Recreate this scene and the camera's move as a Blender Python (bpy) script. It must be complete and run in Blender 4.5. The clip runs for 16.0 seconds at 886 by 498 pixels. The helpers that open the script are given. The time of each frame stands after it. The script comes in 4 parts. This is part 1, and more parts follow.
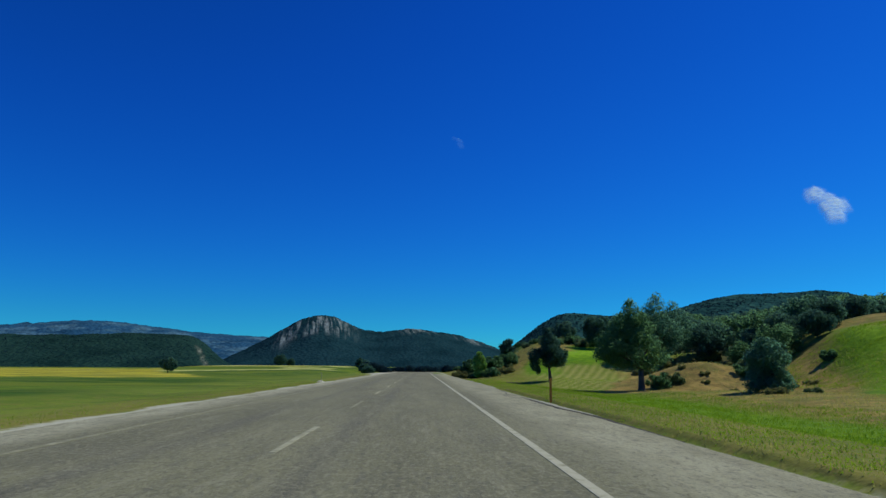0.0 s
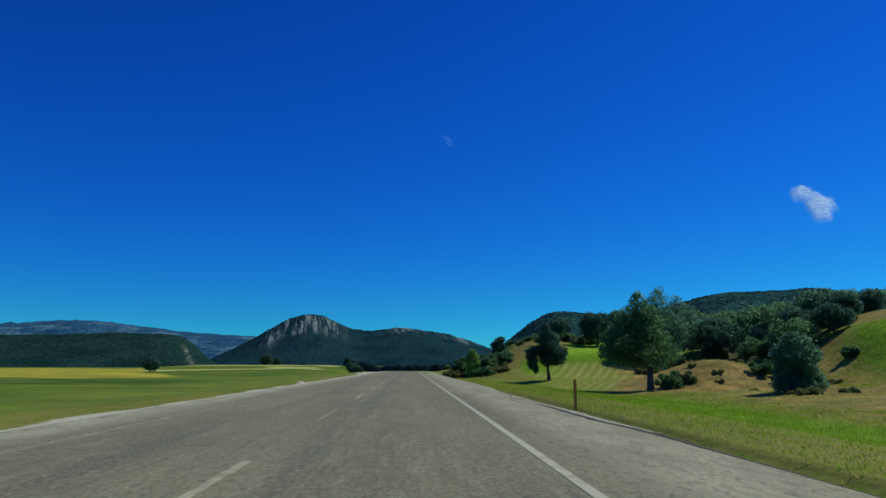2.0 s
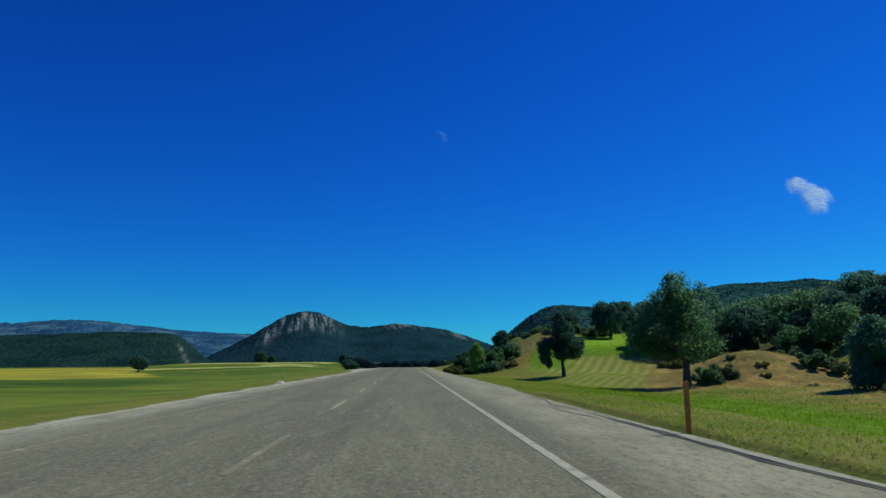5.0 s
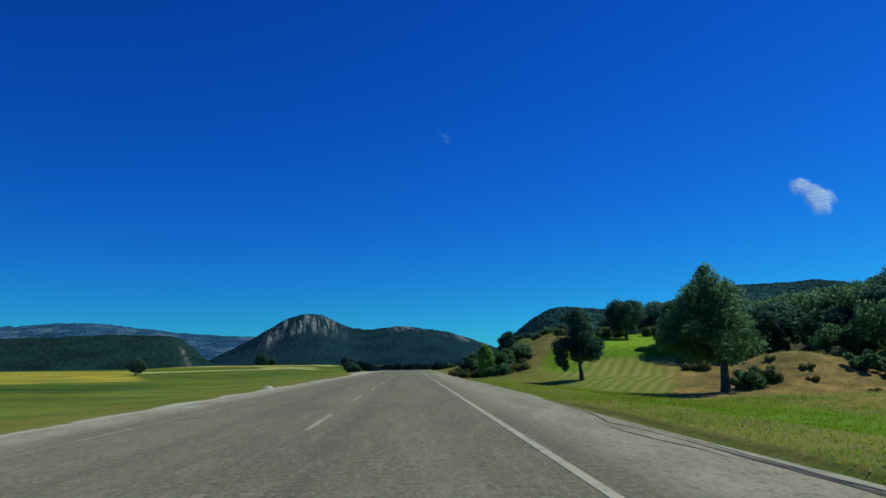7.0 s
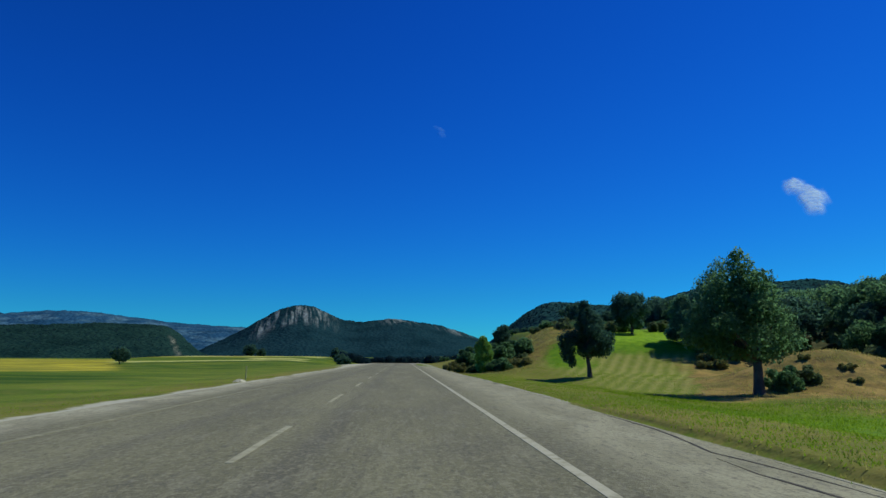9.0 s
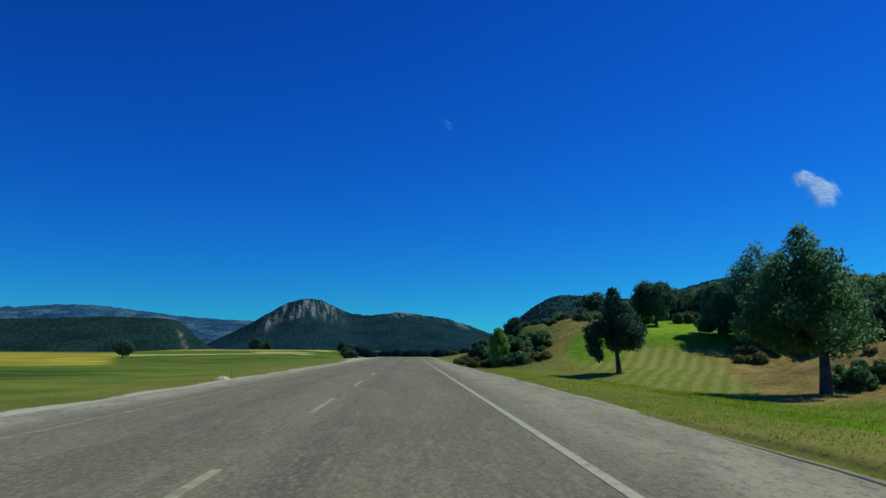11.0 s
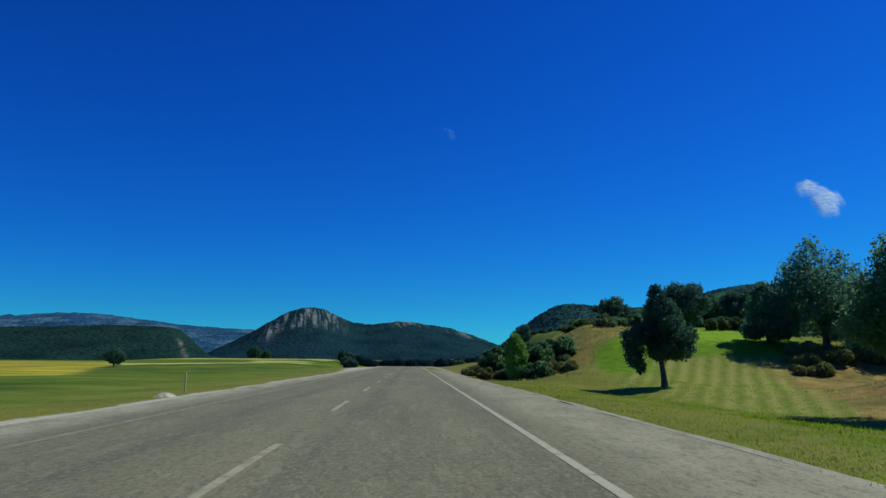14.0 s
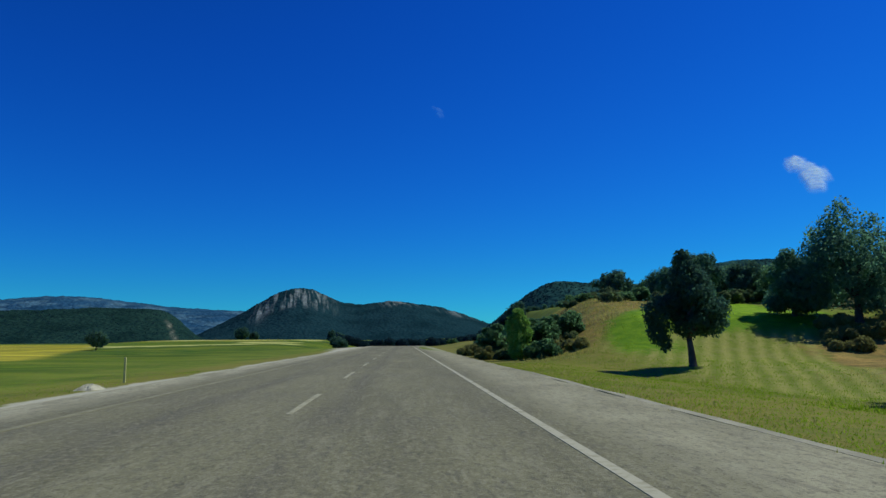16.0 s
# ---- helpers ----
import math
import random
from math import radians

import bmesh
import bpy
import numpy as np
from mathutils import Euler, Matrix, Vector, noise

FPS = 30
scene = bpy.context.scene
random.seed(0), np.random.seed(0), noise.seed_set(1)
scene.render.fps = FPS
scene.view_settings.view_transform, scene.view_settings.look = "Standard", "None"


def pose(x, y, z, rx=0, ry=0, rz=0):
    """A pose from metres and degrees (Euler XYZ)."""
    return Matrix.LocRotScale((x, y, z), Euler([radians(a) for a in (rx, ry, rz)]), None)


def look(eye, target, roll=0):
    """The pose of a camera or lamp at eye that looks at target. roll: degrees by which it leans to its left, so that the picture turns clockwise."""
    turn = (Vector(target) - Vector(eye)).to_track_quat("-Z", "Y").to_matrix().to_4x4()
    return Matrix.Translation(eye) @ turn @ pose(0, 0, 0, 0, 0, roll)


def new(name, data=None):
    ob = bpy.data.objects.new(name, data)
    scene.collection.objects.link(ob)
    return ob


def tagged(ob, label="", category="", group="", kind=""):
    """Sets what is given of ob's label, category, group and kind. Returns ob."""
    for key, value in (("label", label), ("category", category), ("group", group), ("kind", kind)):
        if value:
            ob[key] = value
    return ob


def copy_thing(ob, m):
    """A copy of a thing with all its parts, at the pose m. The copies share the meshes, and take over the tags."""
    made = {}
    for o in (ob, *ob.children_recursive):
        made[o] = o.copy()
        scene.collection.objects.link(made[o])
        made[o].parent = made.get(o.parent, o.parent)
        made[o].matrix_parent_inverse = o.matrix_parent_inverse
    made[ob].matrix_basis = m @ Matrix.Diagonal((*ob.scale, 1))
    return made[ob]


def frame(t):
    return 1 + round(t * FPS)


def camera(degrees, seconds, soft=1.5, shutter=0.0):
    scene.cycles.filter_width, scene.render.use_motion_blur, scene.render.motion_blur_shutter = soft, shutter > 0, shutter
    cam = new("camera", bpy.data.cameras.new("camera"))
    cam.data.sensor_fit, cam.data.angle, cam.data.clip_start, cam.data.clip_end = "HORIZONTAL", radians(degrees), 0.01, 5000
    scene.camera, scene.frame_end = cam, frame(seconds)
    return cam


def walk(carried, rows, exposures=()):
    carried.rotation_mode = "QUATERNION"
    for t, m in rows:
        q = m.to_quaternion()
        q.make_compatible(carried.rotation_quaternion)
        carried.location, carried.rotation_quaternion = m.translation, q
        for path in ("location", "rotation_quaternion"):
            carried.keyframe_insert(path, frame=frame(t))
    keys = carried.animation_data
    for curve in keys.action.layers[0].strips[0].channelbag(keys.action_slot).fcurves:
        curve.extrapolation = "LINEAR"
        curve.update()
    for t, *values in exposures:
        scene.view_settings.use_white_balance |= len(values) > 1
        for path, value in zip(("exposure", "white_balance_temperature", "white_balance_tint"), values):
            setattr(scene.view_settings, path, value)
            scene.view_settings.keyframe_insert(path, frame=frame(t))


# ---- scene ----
# ---------------------------------------------------------------- camera
cam = camera(64.1, 16.0)
SPEED, DRIFT, EYE = 2.47, -0.0128, 1.10
# seconds, yaw, pitch, roll
TURNS = [
    (0, -1.63, 9.52, 0.35), (0.5, -1.60, 9.48, 0.53), (1, -1.98, 9.63, 0.42), (1.5, -2.03, 9.57, 0.36),
    (2, -2.54, 9.44, 0.15), (2.5, -2.74, 9.50, 0.12), (3, -2.92, 9.09, -0.14), (5.5, -2.76, 9.10, -0.62),
    (6, -2.48, 9.22, -0.53), (6.5, -2.46, 9.15, -0.50), (7, -2.65, 9.29, -0.64), (7.5, -2.60, 9.25, -0.63),
    (8, -2.90, 9.27, -0.44), (8.5, -3.17, 9.08, -0.21), (9, -3.19, 8.78, 0.29), (11.5, -2.52, 8.26, 0.21),
    (12, -2.60, 8.70, 0.08), (12.5, -2.56, 9.01, 0.13), (13, -2.82, 9.01, 0.24), (13.5, -2.78, 9.19, 0.40),
    (14, -2.41, 9.01, 0.42), (14.5, -3.04, 8.75, 0.17), (15, -2.77, 8.21, 0.19), (15.5, -3.02, 7.81, -0.05),
    (16, -3.26, 7.34, -0.29),
]
walk(cam, [(t, pose(DRIFT * t, SPEED * t, EYE, 90 + p, 0, y) @ pose(0, 0, 0, 0, 0, r)) for t, y, p, r in TURNS])

# ---------------------------------------------------------------- sky, sun, exposure
SUN_TO = Vector((0.61, 0.22, 0.75)).normalized()
world = bpy.data.worlds.new("world")
scene.world = world
world.use_nodes = True
wt = world.node_tree
sky = wt.nodes.new("ShaderNodeTexSky")
sky.sky_type = "NISHITA"
sky.sun_disc = False
sky.sun_elevation = math.asin(SUN_TO.z)
sky.sun_rotation = math.atan2(SUN_TO.x, SUN_TO.y)
sky.altitude = 2500
sky.air_density, sky.dust_density, sky.ozone_density = 1.0, 0.3, 6.0
# deepen the blue, as through a tinted windscreen, and keep the fall of brightness to the horizon
def sky_math(kind, a, b):
    n = wt.nodes.new("ShaderNodeVectorMath")
    n.operation = kind
    for k, v in enumerate((a, b)):
        if isinstance(v, tuple):
            n.inputs[k].default_value = v
        else:
            wt.links.new(v, n.inputs[k])
    return n.outputs[0]


grey = wt.nodes.new("ShaderNodeRGBToBW")
wt.links.new(sky.outputs[0], grey.inputs[0])
deep = wt.nodes.new("ShaderNodeGamma")
# the depth of colour eases off towards the bright horizon
ease = wt.nodes.new("ShaderNodeMapRange")
for k, v in enumerate((1.6, 4.5, 2.18, 1.60)):
    ease.inputs[k + 1].default_value = v
wt.links.new(grey.outputs[0], ease.inputs[0])
wt.links.new(ease.outputs[0], deep.inputs[1])
wt.links.new(sky_math("DIVIDE", sky.outputs[0], grey.outputs[0]), deep.inputs[0])
fall = wt.nodes.new("ShaderNodeMath")
fall.operation = "POWER"
fall.inputs[1].default_value = 1.4
wt.links.new(grey.outputs[0], fall.inputs[0])
wt.links.new(sky_math("MULTIPLY", sky_math("MULTIPLY", deep.outputs[0], fall.outputs[0]), (0.066, 0.456, 0.556)), wt.nodes["Background"].inputs[0])
wt.nodes["Background"].inputs[1].default_value = 0.079

sun_data = bpy.data.lights.new("sun", "SUN")
sun_data.energy, sun_data.angle, sun_data.color = 3.75, radians(0.53), (0.95, 0.945, 0.79)
sun = new("sun", sun_data)
sun.matrix_world = look(SUN_TO * 50, (0, 0, 0))
scene.view_settings.exposure = -0.2


# ---------------------------------------------------------------- materials
def nodes_of(name):
    m = bpy.data.materials.new(name)
    m.use_nodes = True
    t = m.node_tree
    return m, t, t.nodes["Principled BSDF"]


def noise_node(t, scale, detail=4.0, rough=0.55, space="Object", stretch=None, turn=0.0):
    co = t.nodes.new("ShaderNodeTexCoord")
    n = t.nodes.new("ShaderNodeTexNoise")
    n.inputs["Scale"].default_value, n.inputs["Detail"].default_value, n.inputs["Roughness"].default_value = scale, detail, rough
    src = co.outputs[space]
    if turn:
        round_z = t.nodes.new("ShaderNodeMapping")
        round_z.inputs["Rotation"].default_value = (0, 0, radians(turn))
        t.links.new(src, round_z.inputs[0])
        src = round_z.outputs[0]
    if stretch:
        mp = t.nodes.new("ShaderNodeMapping")
        mp.inputs["Scale"].default_value = stretch
        t.links.new(src, mp.inputs[0])
        src = mp.outputs[0]
    t.links.new(src, n.inputs["Vector"])
    return n.outputs["Fac"]


def span(t, value, a, b, low=0.0, high=1.0):
    r = t.nodes.new("ShaderNodeMapRange")
    r.interpolation_type = "SMOOTHSTEP"
    for i, v in enumerate((a, b, low, high)):
        r.inputs[i + 1].default_value = v
    t.links.new(value, r.inputs[0])
    return r.outputs[0]


def mix(t, fac, a, b):
    n = t.nodes.new("ShaderNodeMix")
    n.data_type = "RGBA"
    for slot, v in ((0, fac), (6, a), (7, b)):
        if isinstance(v, (int, float)):
            n.inputs[slot].default_value = v
        elif isinstance(v, tuple):
            n.inputs[slot].default_value = (*v, 1)
        else:
            t.links.new(v, n.inputs[slot])
    return n.outputs[2]


def times(t, a, b):
    n = t.nodes.new("ShaderNodeMath")
    n.operation = "MULTIPLY"
    for i, v in enumerate((a, b)):
        if isinstance(v, (int, float)):
            n.inputs[i].default_value = v
        else:
            t.links.new(v, n.inputs[i])
    return n.outputs[0]


def relief(t, p, height, strength, distance):
    b = t.nodes.new("ShaderNodeBump")
    b.inputs["Strength"].default_value, b.inputs["Distance"].default_value = strength, distance
    t.links.new(height, b.inputs["Height"])
    t.links.new(b.outputs[0], p.inputs["Normal"])


def plain(name, dark, light, rough=0.8, scale=6.0, bump=0.2):
    """A surface whose colour wanders between two tones, with fine grain."""
    m, t, p = nodes_of(name)
    big, fine = noise_node(t, scale * 0.25), noise_node(t, scale * 5, 3)
    c = mix(t, span(t, big, 0.35, 0.65), dark, light)
    c = mix(t, span(t, fine, 0.3, 0.7, 0.0, 0.5), c, tuple(0.75 * v for v in dark))
    t.links.new(c, p.inputs["Base Color"])
    p.inputs["Roughness"].default_value = rough
    relief(t, p, fine, bump, 0.02)
    return m


def leaf_material(name, dark, light, rough=0.85, thin=0.55):
    m, t, p = nodes_of(name)
    geo = t.nodes.new("ShaderNodeNewGeometry")
    info = t.nodes.new("ShaderNodeObjectInfo")
    c = mix(t, geo.outputs["Random Per Island"], dark, light)
    c = mix(t, span(t, noise_node(t, 0.9, 2), 0.35, 0.65, 0.0, 0.6), c, tuple(0.8 * v for v in dark))
    c = mix(t, times(t, info.outputs["Random"], 0.35), c, tuple(1.25 * v for v in light))
    t.links.new(c, p.inputs["Base Color"])
    p.inputs["Roughness"].default_value = rough
    p.inputs["Specular IOR Level"].default_value = 0.06
    tr = t.nodes.new("ShaderNodeBsdfTranslucent")
    t.links.new(c, tr.inputs[0])
    sh = t.nodes.new("ShaderNodeMixShader")
    sh.inputs[0].default_value = thin
    t.links.new(p.outputs[0], sh.inputs[1])
    t.links.new(tr.outputs[0], sh.inputs[2])
    t.links.new(sh.outputs[0], t.nodes["Material Output"].inputs[0])
    return m


def asphalt_material():
    m, t, p = nodes_of("asphalt")
    c = mix(t, span(t, noise_node(t, 0.6, 6, 0.65, stretch=(1.0, 0.10, 1.0)), 0.35, 0.65), (0.145, 0.143, 0.076), (0.222, 0.219, 0.118))
    c = mix(t, span(t, noise_node(t, 0.25, 4), 0.45, 0.7, 0.0, 0.4), c, (0.133, 0.130, 0.088))
    # a darker oil-stained streak down the lane
    co2 = t.nodes.new("ShaderNodeTexCoord")
    lane = t.nodes.new("ShaderNodeSeparateXYZ")
    t.links.new(co2.outputs["Object"], lane.inputs[0])
    streak = noise_node(t, 1.4, 4, 0.6, stretch=(1.0, 0.08, 1.0))
    for mid in (-1.25, -3.6):
        band = times(t, span(t, lane.outputs[0], mid - 0.45, mid), span(t, lane.outputs[0], mid, mid + 0.45, 1.0, 0.0))
        c = mix(t, times(t, band, span(t, streak, 0.35, 0.65, 0.2, 0.9)), c, (0.109, 0.106, 0.073))
    # dusty pale shoulders outside the edge lines
    co = t.nodes.new("ShaderNodeTexCoord")
    xyz = t.nodes.new("ShaderNodeSeparateXYZ")
    t.links.new(co.outputs["Object"], xyz.inputs[0])
    dust = noise_node(t, 1.1, 5, 0.65, stretch=(1.0, 0.35, 1.0))
    for lo, hi, tone in ((1.75, 2.9, (0.390, 0.380, 0.236)), (-5.35, -6.5, (0.450, 0.440, 0.290))):
        c = mix(t, times(t, span(t, xyz.outputs[0], lo, hi), span(t, dust, 0.3, 0.62, 0.35, 1.0)), c, tone)
    worn = noise_node(t, 7, 4, 0.7, stretch=(1.0, 0.16, 1.0))
    c = mix(t, span(t, worn, 0.48, 0.68, 0.0, 0.4), c, (0.100, 0.096, 0.074))
    c = mix(t, span(t, noise_node(t, 4.3, 4, 0.7, stretch=(1.0, 0.14, 1.0)), 0.5, 0.66, 0.0, 0.32), c, (0.326, 0.323, 0.206))
    c = mix(t, span(t, noise_node(t, 15, 4, 0.75, stretch=(1.0, 0.5, 1.0)), 0.47, 0.62, 0.0, 0.54), c, (0.320, 0.312, 0.190))
    c = mix(t, span(t, noise_node(t, 11, 4, 0.75, stretch=(1.0, 0.4, 1.0)), 0.51, 0.65, 0.0, 0.58), c, (0.085, 0.083, 0.056))
    grain = noise_node(t, 60, 3, 0.7)
    c = mix(t, span(t, grain, 0.5, 0.75, 0.0, 0.55), c, (0.439, 0.426, 0.346))
    c = mix(t, span(t, noise_node(t, 27, 2), 0.54, 0.7, 0.0, 0.6), c, (0.067, 0.064, 0.051))
    t.links.new(c, p.inputs["Base Color"])
    p.inputs["Roughness"].default_value = 0.9
    p.inputs["Specular IOR Level"].default_value = 0.2
    relief(t, p, grain, 0.7, 0.012)
    return m


def paint_material(name, colour, low, high):
    """Road paint, worn through to the asphalt in specks."""
    m, t, p = nodes_of(name)
    info = t.nodes.new("ShaderNodeObjectInfo")
    worn = span(t, noise_node(t, 3.2, 6, 0.72), low, high, 0.05, 1.0)
    age = t.nodes.new("ShaderNodeMath")
    age.operation, age.use_clamp = "MULTIPLY_ADD", True
    t.links.new(info.outputs["Random"], age.inputs[0])
    age.inputs[1].default_value = 0.16
    t.links.new(worn, age.inputs[2])
    worn = age.outputs[0]
    c = mix(t, worn, colour, (0.225, 0.222, 0.128))
    t.links.new(c, p.inputs["Base Color"])
    p.inputs["Roughness"].default_value = 0.8
    p.inputs["Specular IOR Level"].default_value = 0.2
    return m


def ground_material():
    m, t, p = nodes_of("ground_cover")

    def zone(name):
        a = t.nodes.new("ShaderNodeAttribute")
        a.attribute_name = name
        return a.outputs["Fac"]

    patch, tuft, fine = noise_node(t, 0.16, 5), noise_node(t, 1.4, 4, 0.65), noise_node(t, 9, 3, 0.7)
    clump = span(t, noise_node(t, 2.1, 6, 0.72), 0.3, 0.7, -1.0, 1.0)

    def sums(kind, a, b, c=0.0, clamp=False):
        n = t.nodes.new("ShaderNodeMath")
        n.operation, n.use_clamp = kind, clamp
        for k, v in enumerate((a, b, c)):
            if isinstance(v, float):
                n.inputs[k].default_value = v
            else:
                t.links.new(v, n.inputs[k])
        return n.outputs[0]

    def ragged(name):
        """A zone whose margin breaks up into clumps."""
        z = zone(name)
        rim = sums("MULTIPLY", sums("MULTIPLY", z, sums("SUBTRACT", 1.0, z)), 2.6)
        return sums("MULTIPLY_ADD", rim, clump, z, True)

    c = mix(t, span(t, patch, 0.35, 0.65), (0.096, 0.166, 0.012), (0.193, 0.266, 0.024))
    c = mix(t, span(t, tuft, 0.45, 0.7, 0.0, 0.6), c, (0.246, 0.219, 0.053))
    c = mix(t, times(t, ragged("dry"), span(t, patch, 0.3, 0.6, 0.3, 0.75)), c, (0.253, 0.213, 0.053))
    # far fields in strips across the view
    strips = noise_node(t, 0.5, 3, 0.5, stretch=(0.012, 0.16, 1.0))
    f = mix(t, span(t, strips, 0.44, 0.53), (0.034, 0.098, 0.004), (0.168, 0.250, 0.014))
    f = mix(t, span(t, noise_node(t, 0.9, 4, 0.6, stretch=(0.05, 0.7, 1.0)), 0.47, 0.58, 0.0, 0.85), f, (0.048, 0.133, 0.005))
    f = mix(t, span(t, noise_node(t, 0.7, 3, 0.6, stretch=(0.03, 0.35, 1.0)), 0.5, 0.66, 0.0, 0.75), f, (0.233, 0.273, 0.032))
    f = mix(t, span(t, noise_node(t, 2.6, 5, 0.7, stretch=(0.10, 0.8, 1.0)), 0.44, 0.60, 0.0, 0.55), f, (0.034, 0.085, 0.006))
    f = mix(t, span(t, noise_node(t, 0.30, 3, 0.5, stretch=(0.02, 0.22, 1.0)), 0.53, 0.57, 0.0, 0.55), f, (0.190, 0.235, 0.016))
    c = mix(t, zone("field"), c, f)
    # cut meadow with swaths
    wave = t.nodes.new("ShaderNodeTexWave")
    mp = t.nodes.new("ShaderNodeMapping")
    co = t.nodes.new("ShaderNodeTexCoord")
    mp.inputs["Rotation"].default_value = (0, 0, radians(25))
    t.links.new(co.outputs["Object"], mp.inputs[0])
    t.links.new(mp.outputs[0], wave.inputs["Vector"])
    wave.inputs["Scale"].default_value, wave.inputs["Distortion"].default_value = 0.36, 1.8
    wave.inputs["Detail"].default_value, wave.inputs["Detail Scale"].default_value = 3.0, 1.2
    h = mix(t, wave.outputs["Fac"], (0.185, 0.238, 0.030), (0.325, 0.338, 0.078))
    h = mix(t, span(t, tuft, 0.45, 0.7, 0.0, 0.4), h, (0.359, 0.333, 0.133))
    c = mix(t, ragged("meadow"), c, h)
    b = mix(t, span(t, tuft, 0.35, 0.65), (0.094, 0.232, 0.005), (0.165, 0.315, 0.008))
    c = mix(t, ragged("lush"), c, b)
    fr = mix(t, span(t, tuft, 0.35, 0.65), (0.180, 0.370, 0.006), (0.300, 0.500, 0.014))
    c = mix(t, ragged("fresh"), c, fr)
    yel = mix(t, span(t, noise_node(t, 0.35, 4, 0.6, stretch=(0.10, 0.45, 1.0)), 0.35, 0.65), (0.410, 0.370, 0.024), (0.620, 0.545, 0.048))
    yel = mix(t, span(t, noise_node(t, 0.6, 4, 0.6, stretch=(0.05, 0.3, 1.0)), 0.44, 0.58, 0.0, 0.70), yel, (0.205, 0.225, 0.028))
    c = mix(t, zone("crop"), c, yel)
    straw = mix(t, span(t, noise_node(t, 0.5, 4, 0.6, stretch=(0.06, 0.4, 1.0)), 0.46, 0.66), (0.640, 0.640, 0.200), (0.293, 0.359, 0.040))
    c = mix(t, zone("stubble"), c, straw)
    so = mix(t, span(t, noise_node(t, 0.5, 5, 0.65), 0.35, 0.65), (0.265, 0.185, 0.050), (0.450, 0.318, 0.092))
    so = mix(t, span(t, noise_node(t, 0.33, 5, 0.7), 0.46, 0.60, 0.0, 0.55), so, (0.122, 0.140, 0.032))
    so = mix(t, span(t, noise_node(t, 0.8, 5, 0.7), 0.52, 0.66, 0.0, 0.55), so, (0.080, 0.069, 0.027))
    so = mix(t, span(t, tuft, 0.5, 0.7, 0.0, 0.6), so, (0.100, 0.080, 0.037))
    c = mix(t, ragged("soil"), c, so)
    li = mix(t, span(t, tuft, 0.4, 0.65), (0.040, 0.053, 0.019), (0.113, 0.113, 0.047))
    c = mix(t, ragged("litter"), c, li)
    gr = mix(t, span(t, fine, 0.35, 0.65), (0.420, 0.408, 0.295), (0.660, 0.655, 0.495))
    c = mix(t, ragged("gravel"), c, gr)
    c = mix(t, span(t, fine, 0.3, 0.75, 0.0, 0.35), c, (0.047, 0.056, 0.016))
    t.links.new(c, p.inputs["Base Color"])
    p.inputs["Roughness"].default_value = 0.95
    p.inputs["Specular IOR Level"].default_value = 0.1
    relief(t, p, tuft, 0.6, 0.12)
    return m


def hill_material(name, wood, wood_light, rock, rock_low, rock_high, size, grain=(1.0, 0.12, 0.30), turn=0.0):
    """Wooded slopes with bare rock where the slope's rock mask allows it."""
    m, t, p = nodes_of(name)
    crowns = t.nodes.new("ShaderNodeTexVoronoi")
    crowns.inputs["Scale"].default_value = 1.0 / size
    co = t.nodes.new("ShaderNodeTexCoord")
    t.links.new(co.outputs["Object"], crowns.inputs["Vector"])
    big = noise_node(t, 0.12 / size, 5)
    # crowns darken outwards: shade of the gaps between them put into the colour
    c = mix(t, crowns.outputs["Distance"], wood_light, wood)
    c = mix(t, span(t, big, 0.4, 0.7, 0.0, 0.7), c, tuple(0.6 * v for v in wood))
    a = t.nodes.new("ShaderNodeAttribute")
    a.attribute_name = "rock"
    cliff = noise_node(t, 0.30 / size, 5, 0.6, stretch=grain, turn=turn)
    mask = times(t, a.outputs["Fac"], span(t, cliff, rock_low, rock_high))
    stone = mix(t, span(t, noise_node(t, 0.6 / size, 4, 0.6, stretch=(1, 1, 0.3)), 0.35, 0.65), tuple(0.55 * v for v in rock), rock)
    c = mix(t, mask, c, stone)
    t.links.new(c, p.inputs["Base Color"])
    p.inputs["Roughness"].default_value = 1.0
    p.inputs["Specular IOR Level"].default_value = 0.0
    relief(t, p, crowns.outputs["Distance"], 0.7, -size * 0.4)
    return m


ASPHALT, GROUND = asphalt_material(), ground_material()
PAINT = paint_material("road_paint", (0.500, 0.490, 0.345), 0.46, 0.74)
FADED_PAINT = paint_material("faded_road_paint", (0.480, 0.466, 0.320), 0.28, 0.52)
WEST_PAINT = paint_material("worn_edge_paint", (0.415, 0.405, 0.268), 0.30, 0.54)
DASH_PAINT = paint_material("dash_paint", (0.425, 0.414, 0.272), 0.42, 0.72)
BARK = plain("bark", (0.060, 0.052, 0.043), (0.120, 0.101, 0.080), 0.9, 9, 0.6)
DARK_PINE = leaf_material("dark_pine_needles", (0.052, 0.140, 0.102), (0.090, 0.185, 0.118), thin=0.65)
OAK_LEAF = leaf_material("broad_leaf", (0.086, 0.212, 0.100), (0.148, 0.276, 0.116), thin=0.75)
PINE_LEAF = leaf_material("pine_needles", (0.092, 0.230, 0.155), (0.150, 0.295, 0.170), thin=0.75)
FRESH_LEAF = leaf_material("fresh_leaf", (0.19, 0.39, 0.075), (0.32, 0.52, 0.115), thin=0.55)
SCRUB_LEAF = leaf_material("scrub_leaf", (0.105, 0.175, 0.075), (0.180, 0.240, 0.105))
DRY_LEAF = leaf_material("dry_leaf", (0.180, 0.205, 0.070), (0.290, 0.295, 0.105))
BLADE = leaf_material("grass_blade", (0.175, 0.325, 0.013), (0.340, 0.485, 0.037), thin=0.5)
